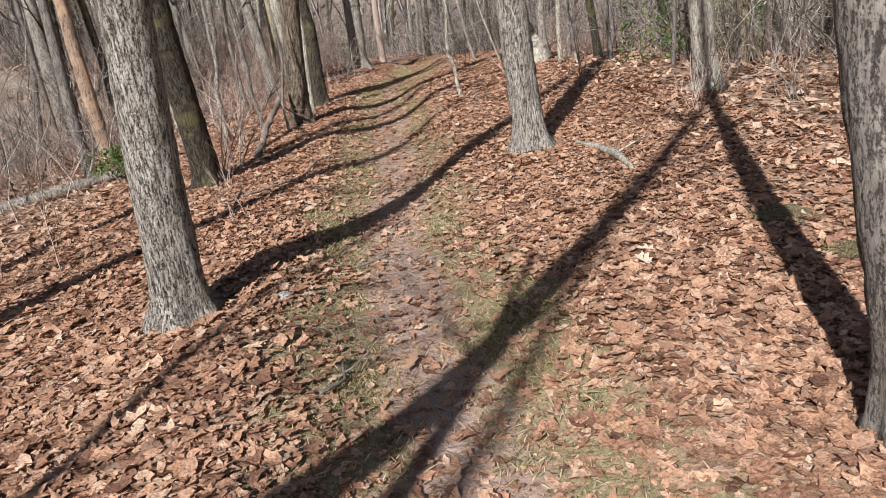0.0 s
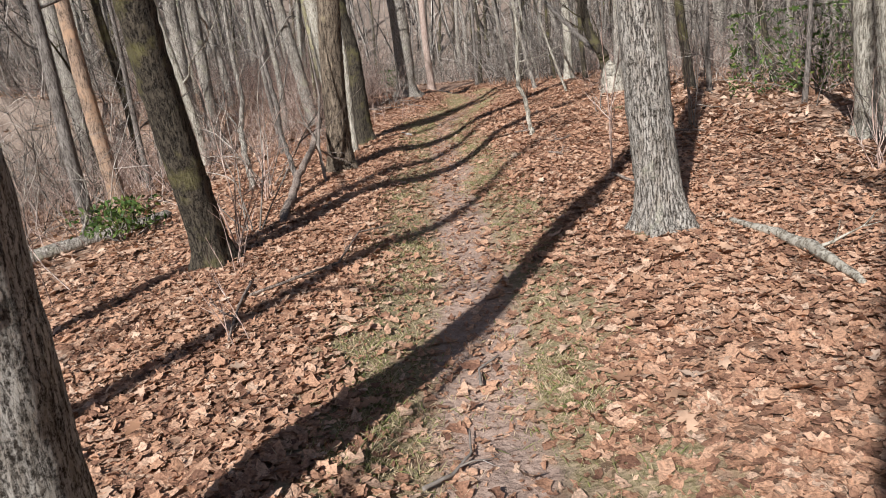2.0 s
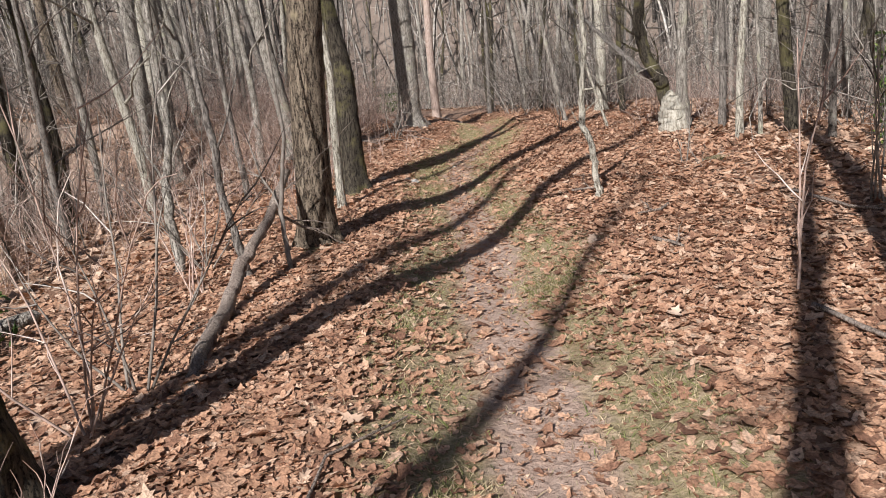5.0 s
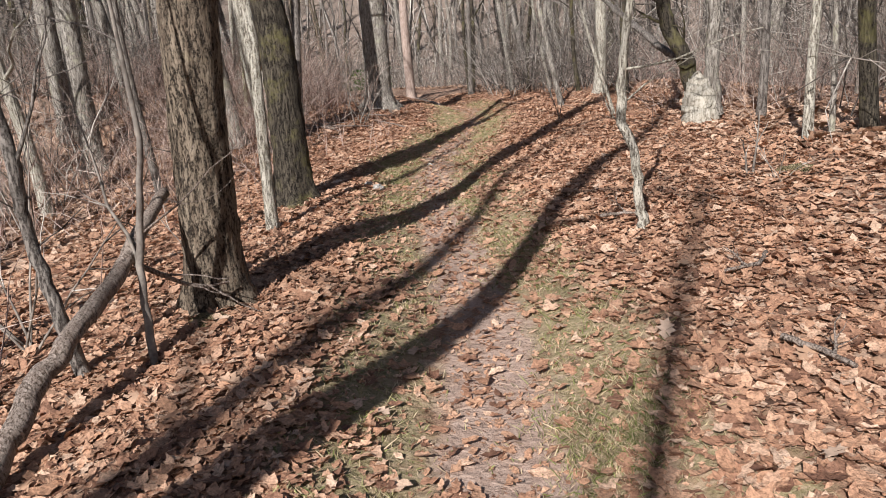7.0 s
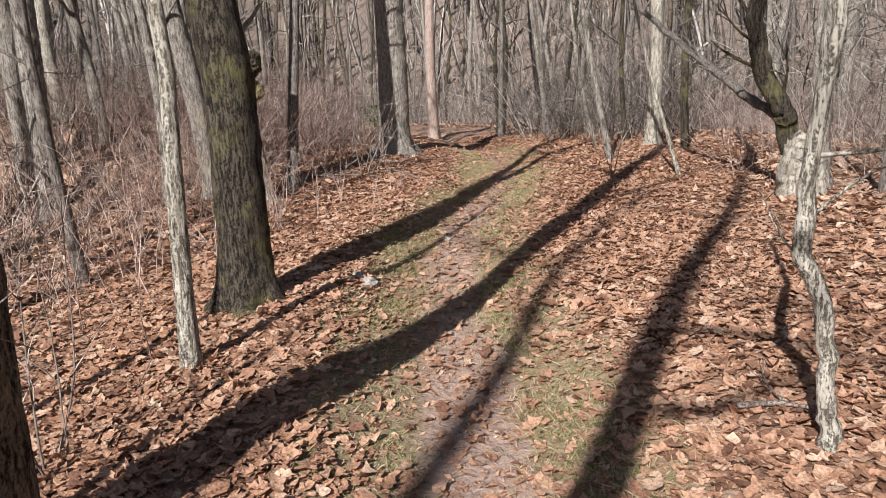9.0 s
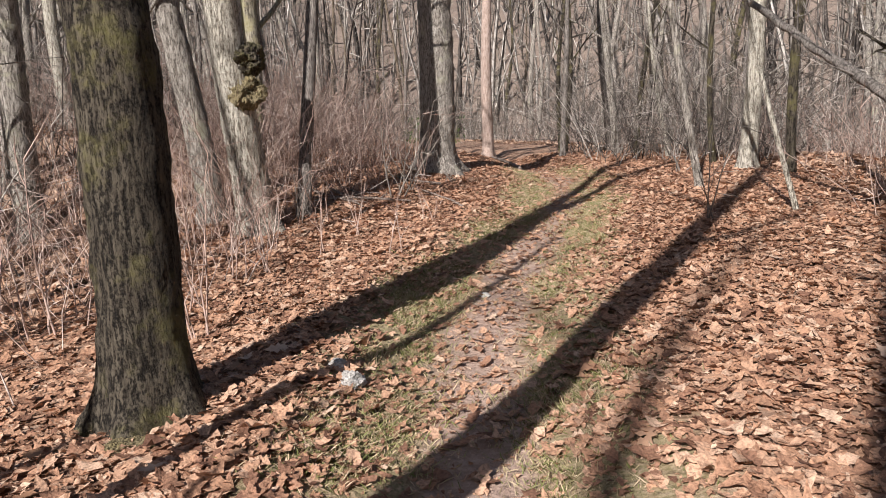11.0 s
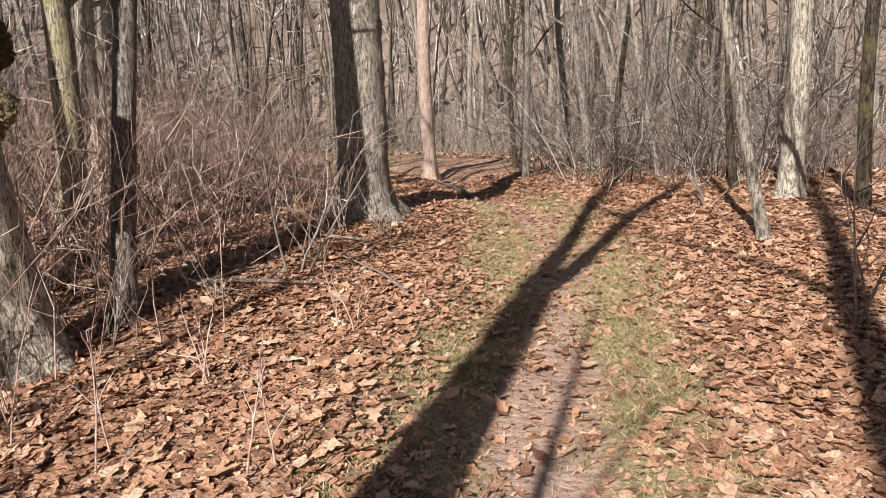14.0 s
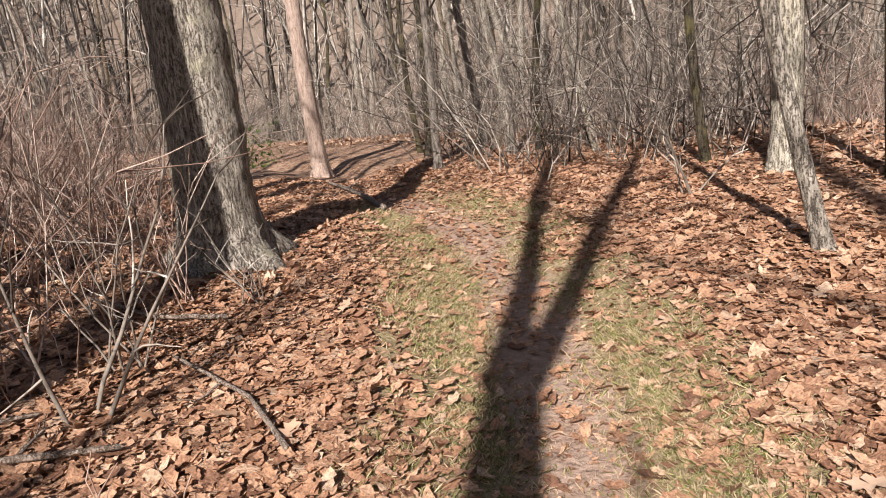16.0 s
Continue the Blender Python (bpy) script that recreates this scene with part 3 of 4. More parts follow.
stem("sapling", [(-6.85, 9.75, g(-6.85, 9.75) - 0.05), (-7.02, 9.95, 0.45), (-6.9, 10.0, 1.1), (-6.98, 10.05, 2.2)], [0.022, 0.02, 0.016, 0.005], TWIG_GREY,
     "slim forked shoot beside the broken stem", "sapling", shoots=[(6, (-0.5, 0.3, 0.8), 0.9, 0.012)])
# twisted double tree with a pale swollen foot and one long limb
twisted = stem("twisted_tree", [(-4.88, 18.4, g(-4.88, 18.4) - 0.1), (-4.9, 18.4, 0.2), (-4.92, 18.38, 0.38), (-4.93, 18.38, 0.56), (-4.95, 18.42, 0.68)],
     [0.27, 0.25, 0.215, 0.15, 0.06], WOOD_WHITE, "twisted double-stemmed tree with a pale swollen foot", "tree", 20, knobbly=0.02)
for pts, radii, m, lab in (([(-4.98, 18.5, 0.3), (-5.08, 18.5, 0.8), (-5.14, 18.42, 0.98), (-5.37, 18.4, 1.41), (-5.44, 18.4, 1.92), (-5.4, 18.4, 3.0), (-5.7, 18.5, 5.0), (-5.6, 18.5, 7.0)], [0.12, 0.115, 0.11, 0.10, 0.095, 0.08, 0.05, 0.015], BARK_DARK, "dark twisted stem"),
                           ([(-4.72, 18.45, 0.1), (-4.75, 18.42, 0.67), (-4.74, 18.4, 1.24), (-4.71, 18.4, 1.85), (-4.6, 18.45, 3.2), (-4.5, 18.5, 6.5)], [0.13, 0.10, 0.085, 0.08, 0.065, 0.02], BARK_PALE, "pale mottled stem"),
                           ([(-5.1, 18.45, 0.85), (-5.45, 19.0, 1.02), (-5.9, 19.45, 1.35), (-6.3, 20.0, 1.66), (-6.75, 20.5, 2.0), (-7.4, 21.35, 2.5), (-7.9, 21.9, 3.4)], [0.06, 0.055, 0.05, 0.045, 0.04, 0.032, 0.01], BARK_GREY, "long bent limb")):
    fine = np.concatenate([np.linspace(a, b, 7)[:-1] for a, b in zip(np.array(pts)[:-1], np.array(pts)[1:])] + [np.array(pts)[-1:]]) - np.array(twisted.location)
    fr = np.concatenate([np.linspace(a, b, 7)[:-1] for a, b in zip(radii[:-1], radii[1:])] + [radii[-1:]])
    tb = Tubes()
    tb.add(fine + rng.normal(0, 0.008, fine.shape), fr, 12, 0.05)
    for k in range(12, len(fine), 3):
        branch(tb, fine[k], (rng.normal(0, 0.8), rng.normal(0, 0.5), 0.6), rng.uniform(0.4, 1.1), fr[k] * 0.25, 1, 4)
    part("stem", tb.mesh("stem", m), twisted, lab)
# broken white log and sticks
stem("log", [(-1.62, 7.36, g(-1.62, 7.36) + 0.03), (-1.3, 6.95, g(-1.3, 6.95) + 0.04), (-1.08, 6.6, g(-1.08, 6.6) + 0.05), (-0.86, 6.06, g(-0.86, 6.06) + 0.04)], [0.018, 0.034, 0.042, 0.02], WOOD_WHITE,
     "broken pale rotten log lying in the leaves", "log", shoots=[(12, (0.6, -0.4, 0.3), 0.3, 0.015)])
stem("log", [(-10.6, 6.6, g(-10.6, 6.6) + 0.06), (-9.6, 7.3, g(-9.6, 7.3) + 0.1), (-8.6, 8.6, g(-8.6, 8.6) + 0.08)], [0.10, 0.09, 0.06], BARK_PALE, "pale fallen log down the slope", "log", 12,
     shoots=[(8, (0.3, 0.5, 0.6), 0.8, 0.03)])
for pts, r, lab in (
    ([(-2.50, 3.95), (-2.43, 4.08), (-2.42, 4.25), (-2.5, 4.42)], 0.010, "short forked twig lying on the path edge"),
    ([(-2.62, 4.85), (-2.70, 5.02), (-2.66, 5.2)], 0.009, "short dark stick on the bare dirt"),
    ([(-1.72, 2.18), (-1.70, 2.36), (-1.82, 2.55)], 0.011, "short forked twig lying on the path edge"),
    ([(-3.95, 10.45), (-3.8, 10.32), (-3.7, 10.18)], 0.016, "dark stick lying in the leaves"),
    ([(-4.02, 11.65), (-4.05, 11.45), (-4.22, 11.3)], 0.014, "pale crooked stick lying in the leaves"),
    ([(-4.7, 5.6), (-4.4, 6.3), (-4.7, 7.1), (-4.6, 7.6)], 0.012, "long thin pale stick along the bank"),
    ([(-3.0, 11.9), (-2.6, 11.3), (-2.2, 11.1)], 0.016, "grey stick lying in the leaves"),
    ([(-2.9, 9.2), (-2.5, 8.6), (-2.45, 8.1)], 0.016, "grey stick lying in the leaves"),
    ([(-9.9, 18.9), (-10.3, 19.3), (-10.9, 19.6)], 0.014, "thin pale stick by the bend"),
    ([(-11.35, 18.35), (-11.05, 18.52), (-10.55, 18.78)], 0.02, "pale dead branch at the edge of the brush"),
    ([(-11.84, 18.5), (-11.4, 18.36), (-10.95, 18.25)], 0.018, "pale dead branch at the edge of the brush"),
    ([(-11.65, 18.88), (-11.3, 18.68), (-11.08, 18.92)], 0.014, "crooked pale dead branch among the brush"),
    ([(-11.5, 18.15), (-11.28, 18.4), (-11.2, 18.7)], 0.016, "crooked pale dead branch among the brush"),
    ([(-11.66, 18.65), (-11.2, 18.4), (-10.83, 18.18)], 0.014, "pale dead branch at the edge of the brush"),
    ([(-5.15, 12.54), (-5.0, 12.6), (-4.88, 12.58)], 0.014, "pale stick at the foot of the kinked sapling"),
    ([(-4.95, 5.9), (-4.6, 5.35), (-4.25, 4.85)], 0.013, "thin brown stick on the bank"),
    ([(-10.9, 20.1), (-11.3, 20.0), (-11.9, 20.2)], 0.016, "pale dead branch among the brush"),
    # added stem that stands in for a dark shadow on the ground
    ([(-11.4, 23.9), (-12.2, 25.0), (-13.0, 25.9)], 0.035, "thin stem added in place of a shadow beside the bend"),
):
    stem("stick", [(x, y, g(x, y) + 0.03 + r) for x, y in pts], [r * (1 - 0.2 * k) for k in range(len(pts))], TWIG_GREY if r < 0.012 else WOOD_BARE, lab, "stick", 6,
         shoots=[(8, (rng.normal(), rng.normal(), 0.1), 0.18, r * 0.6)])
for x, y, r, lab in ((-7.9, 14.1, 0.07, "pale stone half sunk beside the path"), (-8.05, 14.2, 0.05, "pale stone half sunk beside the path"), (-2.6, 3.2, 0.045, "small pale stone in the leaves"),
                     (-1.12, 6.75, 0.06, "pale stone beside the rotten log"), (-8.15, 16.05, 0.035, "small stone in the path")):
    ob = tagged(new("stone", lump("stone", r, 0.55, STONE, x)), lab, "stone")
    ob.location = (x, y, g(x, y) + 0.012)
for x, y, r in ((0.27, 4.75, 0.2), (0.6, 4.05, 0.16), (-3.8, 13.87, 0.15), (-7.0, 10.35, 0.12), (-8.28, 13.16, 0.11), (-11.3, 16.92, 0.12), (-11.55, 16.95, 0.1), (-2.22, 7.14, 0.1), (-6.0, 6.45, 0.12)):
    ob = tagged(new("moss_cushion", lump("moss_cushion", r, 0.25, BARK_MOSS, y)), "low cushion of yellow-green moss in the leaves", "moss")
    ob.location = (x, y, g(x, y) + 0.0)


def shrub(x, y, height, stems, material, label, r=0.008, spread=0.35):
    """A clump of bare shoots from one root, each shoot a part."""
    root = tagged(new("shrub"), label, "shrub", "bare shrubs")
    root.location = (x, y, g(x, y))
    for _ in range(stems):
        tb = Tubes()
        h = height * rng.uniform(0.55, 1.1)
        ln = wander((rng.normal(0, 0.05), rng.normal(0, 0.05), -0.04), (rng.normal(0, spread), rng.normal(0, spread), 1), h, 7, 0.07)
        tb.add(ln, np.linspace(r, r * 0.3, 8), 5)
        for k in range(2, 8):
            if rng.random() < 0.75:
                w = (ln[k] - ln[k - 1]) / np.linalg.norm(ln[k] - ln[k - 1]) + rng.normal(0, 0.5, 3)
                t = wander(ln[k], w, h * rng.uniform(0.15, 0.4), 4, 0.14)
                tb.add(t, np.linspace(r * 0.55, r * 0.2, 5), 4)
        part("shoot", tb.mesh("shoot", material), root)
    return root


for x, y, hh, n, m, lab, r in (
    (-10.71, 15.83, 1.0, 3, TWIG_RED, "thin upright reddish stems in the leaves", 0.006),
    (-10.88, 16.20, 0.9, 2, TWIG_RED, "thin upright reddish stems in the leaves", 0.006),
    (-9.96, 15.67, 0.8, 3, TWIG_RED, "thin upright reddish stems in the leaves", 0.006),
    (-10.79, 16.58, 0.9, 3, TWIG_RED, "thin upright reddish stems in the leaves", 0.006),
    (-10.01, 16.39, 0.7, 2, TWIG_RED, "thin upright reddish stems in the leaves", 0.006),
    (-10.23, 17.22, 0.6, 3, TWIG_RED, "thin upright reddish stems in the leaves", 0.006),
    (-9.19, 16.54, 0.6, 2, TWIG_RED, "thin upright reddish stems in the leaves", 0.006),
    (-9.95, 18.18, 0.5, 3, TWIG_RED, "thin upright reddish stems in the leaves", 0.006),
    (-12.59, 16.82, 1.1, 3, TWIG_RED, "thin upright reddish stems in the leaves", 0.006),
    (-10.86, 18.98, 1.6, 3, TWIG_GREY, "pale forked shoots at the brush edge", 0.012), (-11.05, 19.5, 1.3, 7, TWIG_GREY, "spreading clump of pale bare shoots", 0.007),
    (-11.2, 17.5, 0.7, 6, TWIG_GREY, "pale twigs at the foot of a slim trunk", 0.006), (-11.3, 20.3, 0.9, 8, TWIG_RED, "reddish shoots at the foot of the thick trunk", 0.006),
    (-10.9, 20.4, 0.7, 7, TWIG_GREY, "pale twigs at the foot of the thick trunk", 0.005), (-6.2, 7.15, 1.7, 7, TWIG_RED, "dark thin shoots beside the leaning trunk", 0.008),
    (-6.35, 7.6, 1.9, 5, TWIG_GREY, "tall grey shoots beside the leaning trunk", 0.010), (-5.5, 6.3, 0.6, 6, TWIG_RED, "low dark twigs on the bank", 0.004),
    (-2.99, 9.56, 1.5, 2, TWIG_RED, "two upright brown shoots", 0.010), (-2.35, 11.6, 1.8, 4, TWIG_GREY, "grey shoots behind the thick oak", 0.010),
    (-0.5, 9.2, 1.0, 9, TWIG_RED, "tangle of bare shoots round a pale trunk", 0.007), (-0.3, 10.0, 1.2, 8, TWIG_GREY, "tangle of bare shoots round a pale trunk", 0.008),
    (0.6, 9.4, 1.5, 6, TWIG_GREY, "bent grey shoots in the brush", 0.010), (-10.3, 14.05, 1.2, 3, TWIG_RED, "thin upright reddish stems", 0.009), (-9.75, 14.7, 1.1, 4, TWIG_RED, "thin upright reddish stems", 0.007),
    (-10.1, 15.5, 0.9, 5, TWIG_RED, "thin upright reddish stems", 0.006), (-9.2, 14.3, 1.1, 4, TWIG_RED, "thin upright reddish stems", 0.007), (-10.5, 16.3, 0.8, 6, TWIG_RED, "thin upright reddish stems", 0.005),
    (-7.1, 18.9, 1.3, 3, TWIG_GREY, "leaning grey shoots in the leaves", 0.009), (-8.35, 23.1, 1.0, 4, TWIG_GREY, "grey shoots past the path edge", 0.012), (-7.7, 11.2, 1.0, 6, TWIG_GREY, "twigs between the ridged trunks", 0.006),
    (-7.9, 9.8, 1.5, 6, TWIG_GREY, "grey shoots down the bank", 0.009), (-7.4, 9.2, 1.2, 6, TWIG_RED, "brown shoots down the bank", 0.007), (-4.2, 4.9, 0.7, 3, TWIG_RED, "low bare twigs in the leaves", 0.004),
    (-3.9, 13.6, 0.5, 4, TWIG_GREY, "short twigs in the leaves", 0.005), (-4.2, 13.85, 0.6, 2, TWIG_GREY, "short upright stub in the leaves", 0.012)):
    shrub(x, y, hh, n, m, lab, r, 0.08 if "upright" in lab else 0.32)


def leaf_cloud(n, spread, size):
    c = np.clip(rng.normal(0, 1, (n, 3)), -1.5, 1.5) * spread
    c[:, 2] = np.abs(c[:, 2])
    a, b = rng.normal(0, 1, (n, 3)), rng.normal(0, 1, (n, 3))
    a /= np.linalg.norm(a, axis=1, keepdims=True)
    b = np.cross(a, b)
    b /= np.linalg.norm(b, axis=1, keepdims=True)
    s = rng.uniform(0.6, 1.3, (n, 1)) * size
    v = np.stack([c - a * s, c + b * s * 0.4, c + a * s, c - b * s * 0.4], 1).reshape(-1, 3)
    return v, np.arange(n * 4).reshape(-1, 4)


for x, y, sp, n in ((-0.9, 14.6, (0.8, 0.6, 0.8), 1600), (-8.5, 7.75, (0.28, 0.25, 0.22), 500), (-14.9, 26.6, (0.4, 0.3, 0.4), 500)):
    root = tagged(new("evergreen_shrub"), "dark green evergreen shrub among bare brush", "shrub")
    root.location = (x, y, g(x, y))
    v, f = leaf_cloud(n, sp, 0.045)
    part("foliage", mesh_np("foliage", v + np.array([0, 0, 0.15]), f, NEEDLE, False), root)
    for _ in range(10):
        tb = Tubes()
        tb.add(wander((0, 0, -0.05), (rng.normal(0, 0.6), rng.normal(0, 0.6), 1), sp[2] * 2.2, 5, 0.15), np.linspace(0.014, 0.004, 6), 5)
        part("stem", tb.mesh("stem", TWIG_GREY), root)

# ---- woodland around ----
taken = [(o.location.x, o.location.y) for o in scene.objects if o.name.startswith("tree")]
KINDS = []
for k, (m, lab, r) in enumerate(((BARK_GREY, "slim grey woodland tree with bare branches", 0.085), (BARK_PALE, "pale slender woodland tree with bare branches", 0.10), (BARK_DARK, "dark woodland tree with bare branches", 0.12),
                                 (BARK_PALE, "pale woodland tree with bare branches", 0.15), (BARK_BROWN, "brown woodland tree with bare branches", 0.13), (BARK_GREY, "thin bare understorey tree", 0.05))):
    KINDS.append(tree(-24 - 2.2 * k, 20 + 3 * (k % 3), r, (rng.normal(0, 0.04), rng.normal(0, 0.04)), rng.uniform(9, 13) if k < 5 else 6.5, m, lab, near=False, first=2.4 if k < 5 else 1.2, limbs=6, flare=0.5, group="woodland trees", twigs=1))
count = 0
while count < 320:
    x, y = rng.uniform(-46, 26), rng.uniform(-14, 66)
    s, u = (float(q[0]) for q in trail([x], [y]))
    near = 5.0 if u < 0 else 5.6
    if abs(u) < near or rng.random() < 0.8 * smooth(abs(u), 9, 28) or min(math.hypot(x - a, y - b) for a, b in taken) < 0.9:
        continue
    if y < 5 and x < -2 and abs(u) < 9:
        continue
    k = rng.choice(6, p=(0.22, 0.24, 0.08, 0.16, 0.08, 0.22))
    sc = rng.uniform(0.75, 1.25)
    copy_thing(KINDS[k], pose(x, y, g(x, y) - 0.03, rng.normal(0, 3), rng.normal(0, 3), rng.uniform(0, 360)) @ Matrix.Diagonal((sc, sc, rng.uniform(0.85, 1.2), 1)))
    taken.append((x, y))
    count += 1


def scatter(n, want, box):
    """Places over the plan, kept by a chance that depends on where they lie."""
    x, y = rng.uniform(box[0], box[1], n), rng.uniform(box[2], box[3], n)
    s, u = trail(x, y)
    keep = rng.random(n) < want(x, y, s, u)
    return x[keep], y[keep], s[keep], u[keep]


def wander_many(start, way, length, steps, bend):
    p, d = np.array(start, float), np.array(way, float)
    d /= np.linalg.norm(d, axis=1, keepdims=True)
    out = [p]
    for _ in range(steps):
        d = d + rng.normal(0, 1, d.shape) * bend
        d /= np.linalg.norm(d, axis=1, keepdims=True)
        p = p + d * (length / steps)[:, None]
        out.append(p)
    return np.stack(out, 1)


def tubes_many(lines, radii, offset):
    """Three-sided tapered tubes along many lines at once."""
    n, m = lines.shape[:2]
    t = np.gradient(lines, axis=1)
    t /= np.linalg.norm(t, axis=2, keepdims=True) + 1e-9
    a = np.cross(t, np.array([0.37, 0.83, 0.41]))
    a /= np.linalg.norm(a, axis=2, keepdims=True) + 1e-9
    b = np.cross(t, a)
    ang = np.array([0, 2.0944, 4.18879])
    v = lines[:, :, None] + radii[:, :, None, None] * (np.cos(ang)[:, None] * a[:, :, None] + np.sin(ang)[:, None] * b[:, :, None])
    i = np.arange(m - 1)[:, None] * 3
    j = np.arange(3)[None]
    k = (j + 1) % 3
    f = np.stack([i + j, i + k, i + 3 + k, i + 3 + j], -1).reshape(-1, 4)
    f = (f[None] + (np.arange(n) * m * 3)[:, None, None]).reshape(-1, 4) + offset
    return v.reshape(-1, 3), f


def thicket(name, places, height, r, twigs, material, label, straggle=0.25):
    x, y = places[:2]
    n = len(x)
    h = height * rng.uniform(0.4, 1.25, n)
    q = r * rng.uniform(0.6, 1.45, n)
    way = np.stack([rng.normal(0, 0.3, n), rng.normal(0, 0.3, n), np.ones(n)], 1)
    ln = wander_many(np.stack([x, y, land(x, y) - 0.03], 1), way, h, 4, 0.26)
    V, F = tubes_many(ln, q[:, None] * np.linspace(1, 0.35, 5)[None], 0)
    vs, fs = [V], [F]
    count_t = int(n * twigs)
    pick, k = rng.integers(0, n, count_t), rng.integers(1, 5, count_t)
    w = ln[pick, k] - ln[pick, k - 1]
    w = w / np.linalg.norm(w, axis=1, keepdims=True) + rng.normal(0, 0.6, (count_t, 3))
    tl = wander_many(ln[pick, k], w, h[pick] * rng.uniform(0.15, 0.5, count_t), 2, straggle)
    V2, F2 = tubes_many(tl, q[pick][:, None] * np.array([[0.6, 0.42, 0.2]]), len(V))
    me = mesh_np(name, np.concatenate([V, V2]), np.concatenate([F, F2]), material)
    ob = new(name, me)
    return tagged(ob, label, "brush", kind="stuff")


BOX = (-45, 25, -6, 60)
patchy = lambda x, y: 0.25 + 0.75 * (np.sin(1.1 * x) * np.sin(0.9 * y + 1) > -0.2)
red = scatter(25000, lambda x, y, s, u: np.where(u < 0, smooth(-u, 1.5, 4.0) * (0.12 + 1.1 * smooth(s, 11, 15)), 0.25 * smooth(u, 3.8, 6) + 0.4 * smooth(u, 2.4, 4.2) * smooth(s, 17, 20)) * patchy(x, y) * (1 - 0.75 * smooth(np.abs(u), 8, 22)), (-24, 8, -3, 36))
thicket("brush", red, 1.25, 0.0048, 3.0, TWIG_RED, "thin reddish-brown leafless brush stems", 0.35)
grey = scatter(10000, lambda x, y, s, u: np.where(u < 0, smooth(-u, 4.4, 7), smooth(u, 4.6, 6.6)) * (1 - 0.75 * smooth(np.abs(u), 10, 30)), (-34, 18, 0, 50))
thicket("brush", grey, 2.4, 0.0095, 5, TWIG_GREY, "tangled grey leafless saplings and brush", 0.45)
tall = scatter(2300, lambda x, y, s, u: smooth(np.abs(u), 7, 12) * 0.8, BOX)
thicket("brush", tall, 4.4, 0.02, 10, TWIG_GREY, "tall grey leafless saplings", 0.4)
bx, by = rng.uniform(-16.5, -10.8, 1300), rng.uniform(16.8, 24, 1300)
bs, bu = trail(bx, by)
ok = (bu < -2.0) & (rng.random(1300) < smooth(-bu, 1.8, 3.2))
thicket("brush", (bx[ok], by[ok]), 1.5, 0.0055, 3.4, TWIG_RED, "dense reddish-brown brush round the bend", 0.35)
mx, my = rng.uniform(-12.5, -7, 400), rng.uniform(24.5, 30, 400)
ms, mu = trail(mx, my)
ok = (np.abs(mu) > 1.2)
thicket("brush", (mx[ok], my[ok]), 2.4, 0.009, 5, TWIG_GREY, "tangled grey brush closing the end of the straight", 0.45)


def far_woods():
    x, y = rng.uniform(-95, 70, 3600), rng.uniform(-25, 115, 3600)
    ok = np.abs(trail(x, y)[1]) > 19
    x, y = x[ok], y[ok]
    n = len(x)
    h, r = rng.uniform(7, 17, n), np.exp(rng.normal(-2.3, 0.5, n))
    ln = wander_many(np.stack([x, y, land(x, y) - 0.1], 1), np.stack([rng.normal(0, 0.12, n), rng.normal(0, 0.12, n), np.ones(n)], 1), h, 5, 0.09)
    V, F = tubes_many(ln, r[:, None] * np.linspace(1, 0.2, 6)[None], 0)
    m = n * 7
    pick, k = rng.integers(0, n, m), rng.integers(1, 6, m)
    f = rng.random((m, 1))
    tl = wander_many(ln[pick, k] * f + ln[pick, k - 1] * (1 - f), np.stack([rng.normal(0, 1, m), rng.normal(0, 1, m), rng.uniform(0.2, 1.4, m)], 1), rng.uniform(1.0, 3.4, m), 2, 0.3)
    V2, F2 = tubes_many(tl, r[pick][:, None] * np.array([[0.34, 0.24, 0.08]]), len(V))
    tagged(new("far_woods", mesh_np("far_woods", np.concatenate([V, V2]), np.concatenate([F, F2]), FAR_BARK)), "distant leafless woodland on rising ground", "woods", kind="stuff")


far_woods()

# ---- leaf litter and grass ----
OUTLINE = np.array([(0, -1.0), (0.42, -0.35), (0.26, 0.05), (0.46, 0.5), (-0.05, 1.0), (-0.44, 0.3), (-0.28, -0.4)])
LOBED = np.array([(0, -1.0), (0.16, -0.55), (0.42, -0.5), (0.26, -0.15), (0.60, 0.08), (0.32, 0.28), (0.46, 0.62), (0.17, 0.66), (0.0, 1.0),
                  (-0.20, 0.62), (-0.48, 0.58), (-0.30, 0.22), (-0.58, 0.02), (-0.24, -0.2), (-0.38, -0.52), (-0.13, -0.6)])
SCRAP = np.array([(0, -1.0), (0.5, -0.1), (0.1, 0.9), (-0.45, 0.2)])


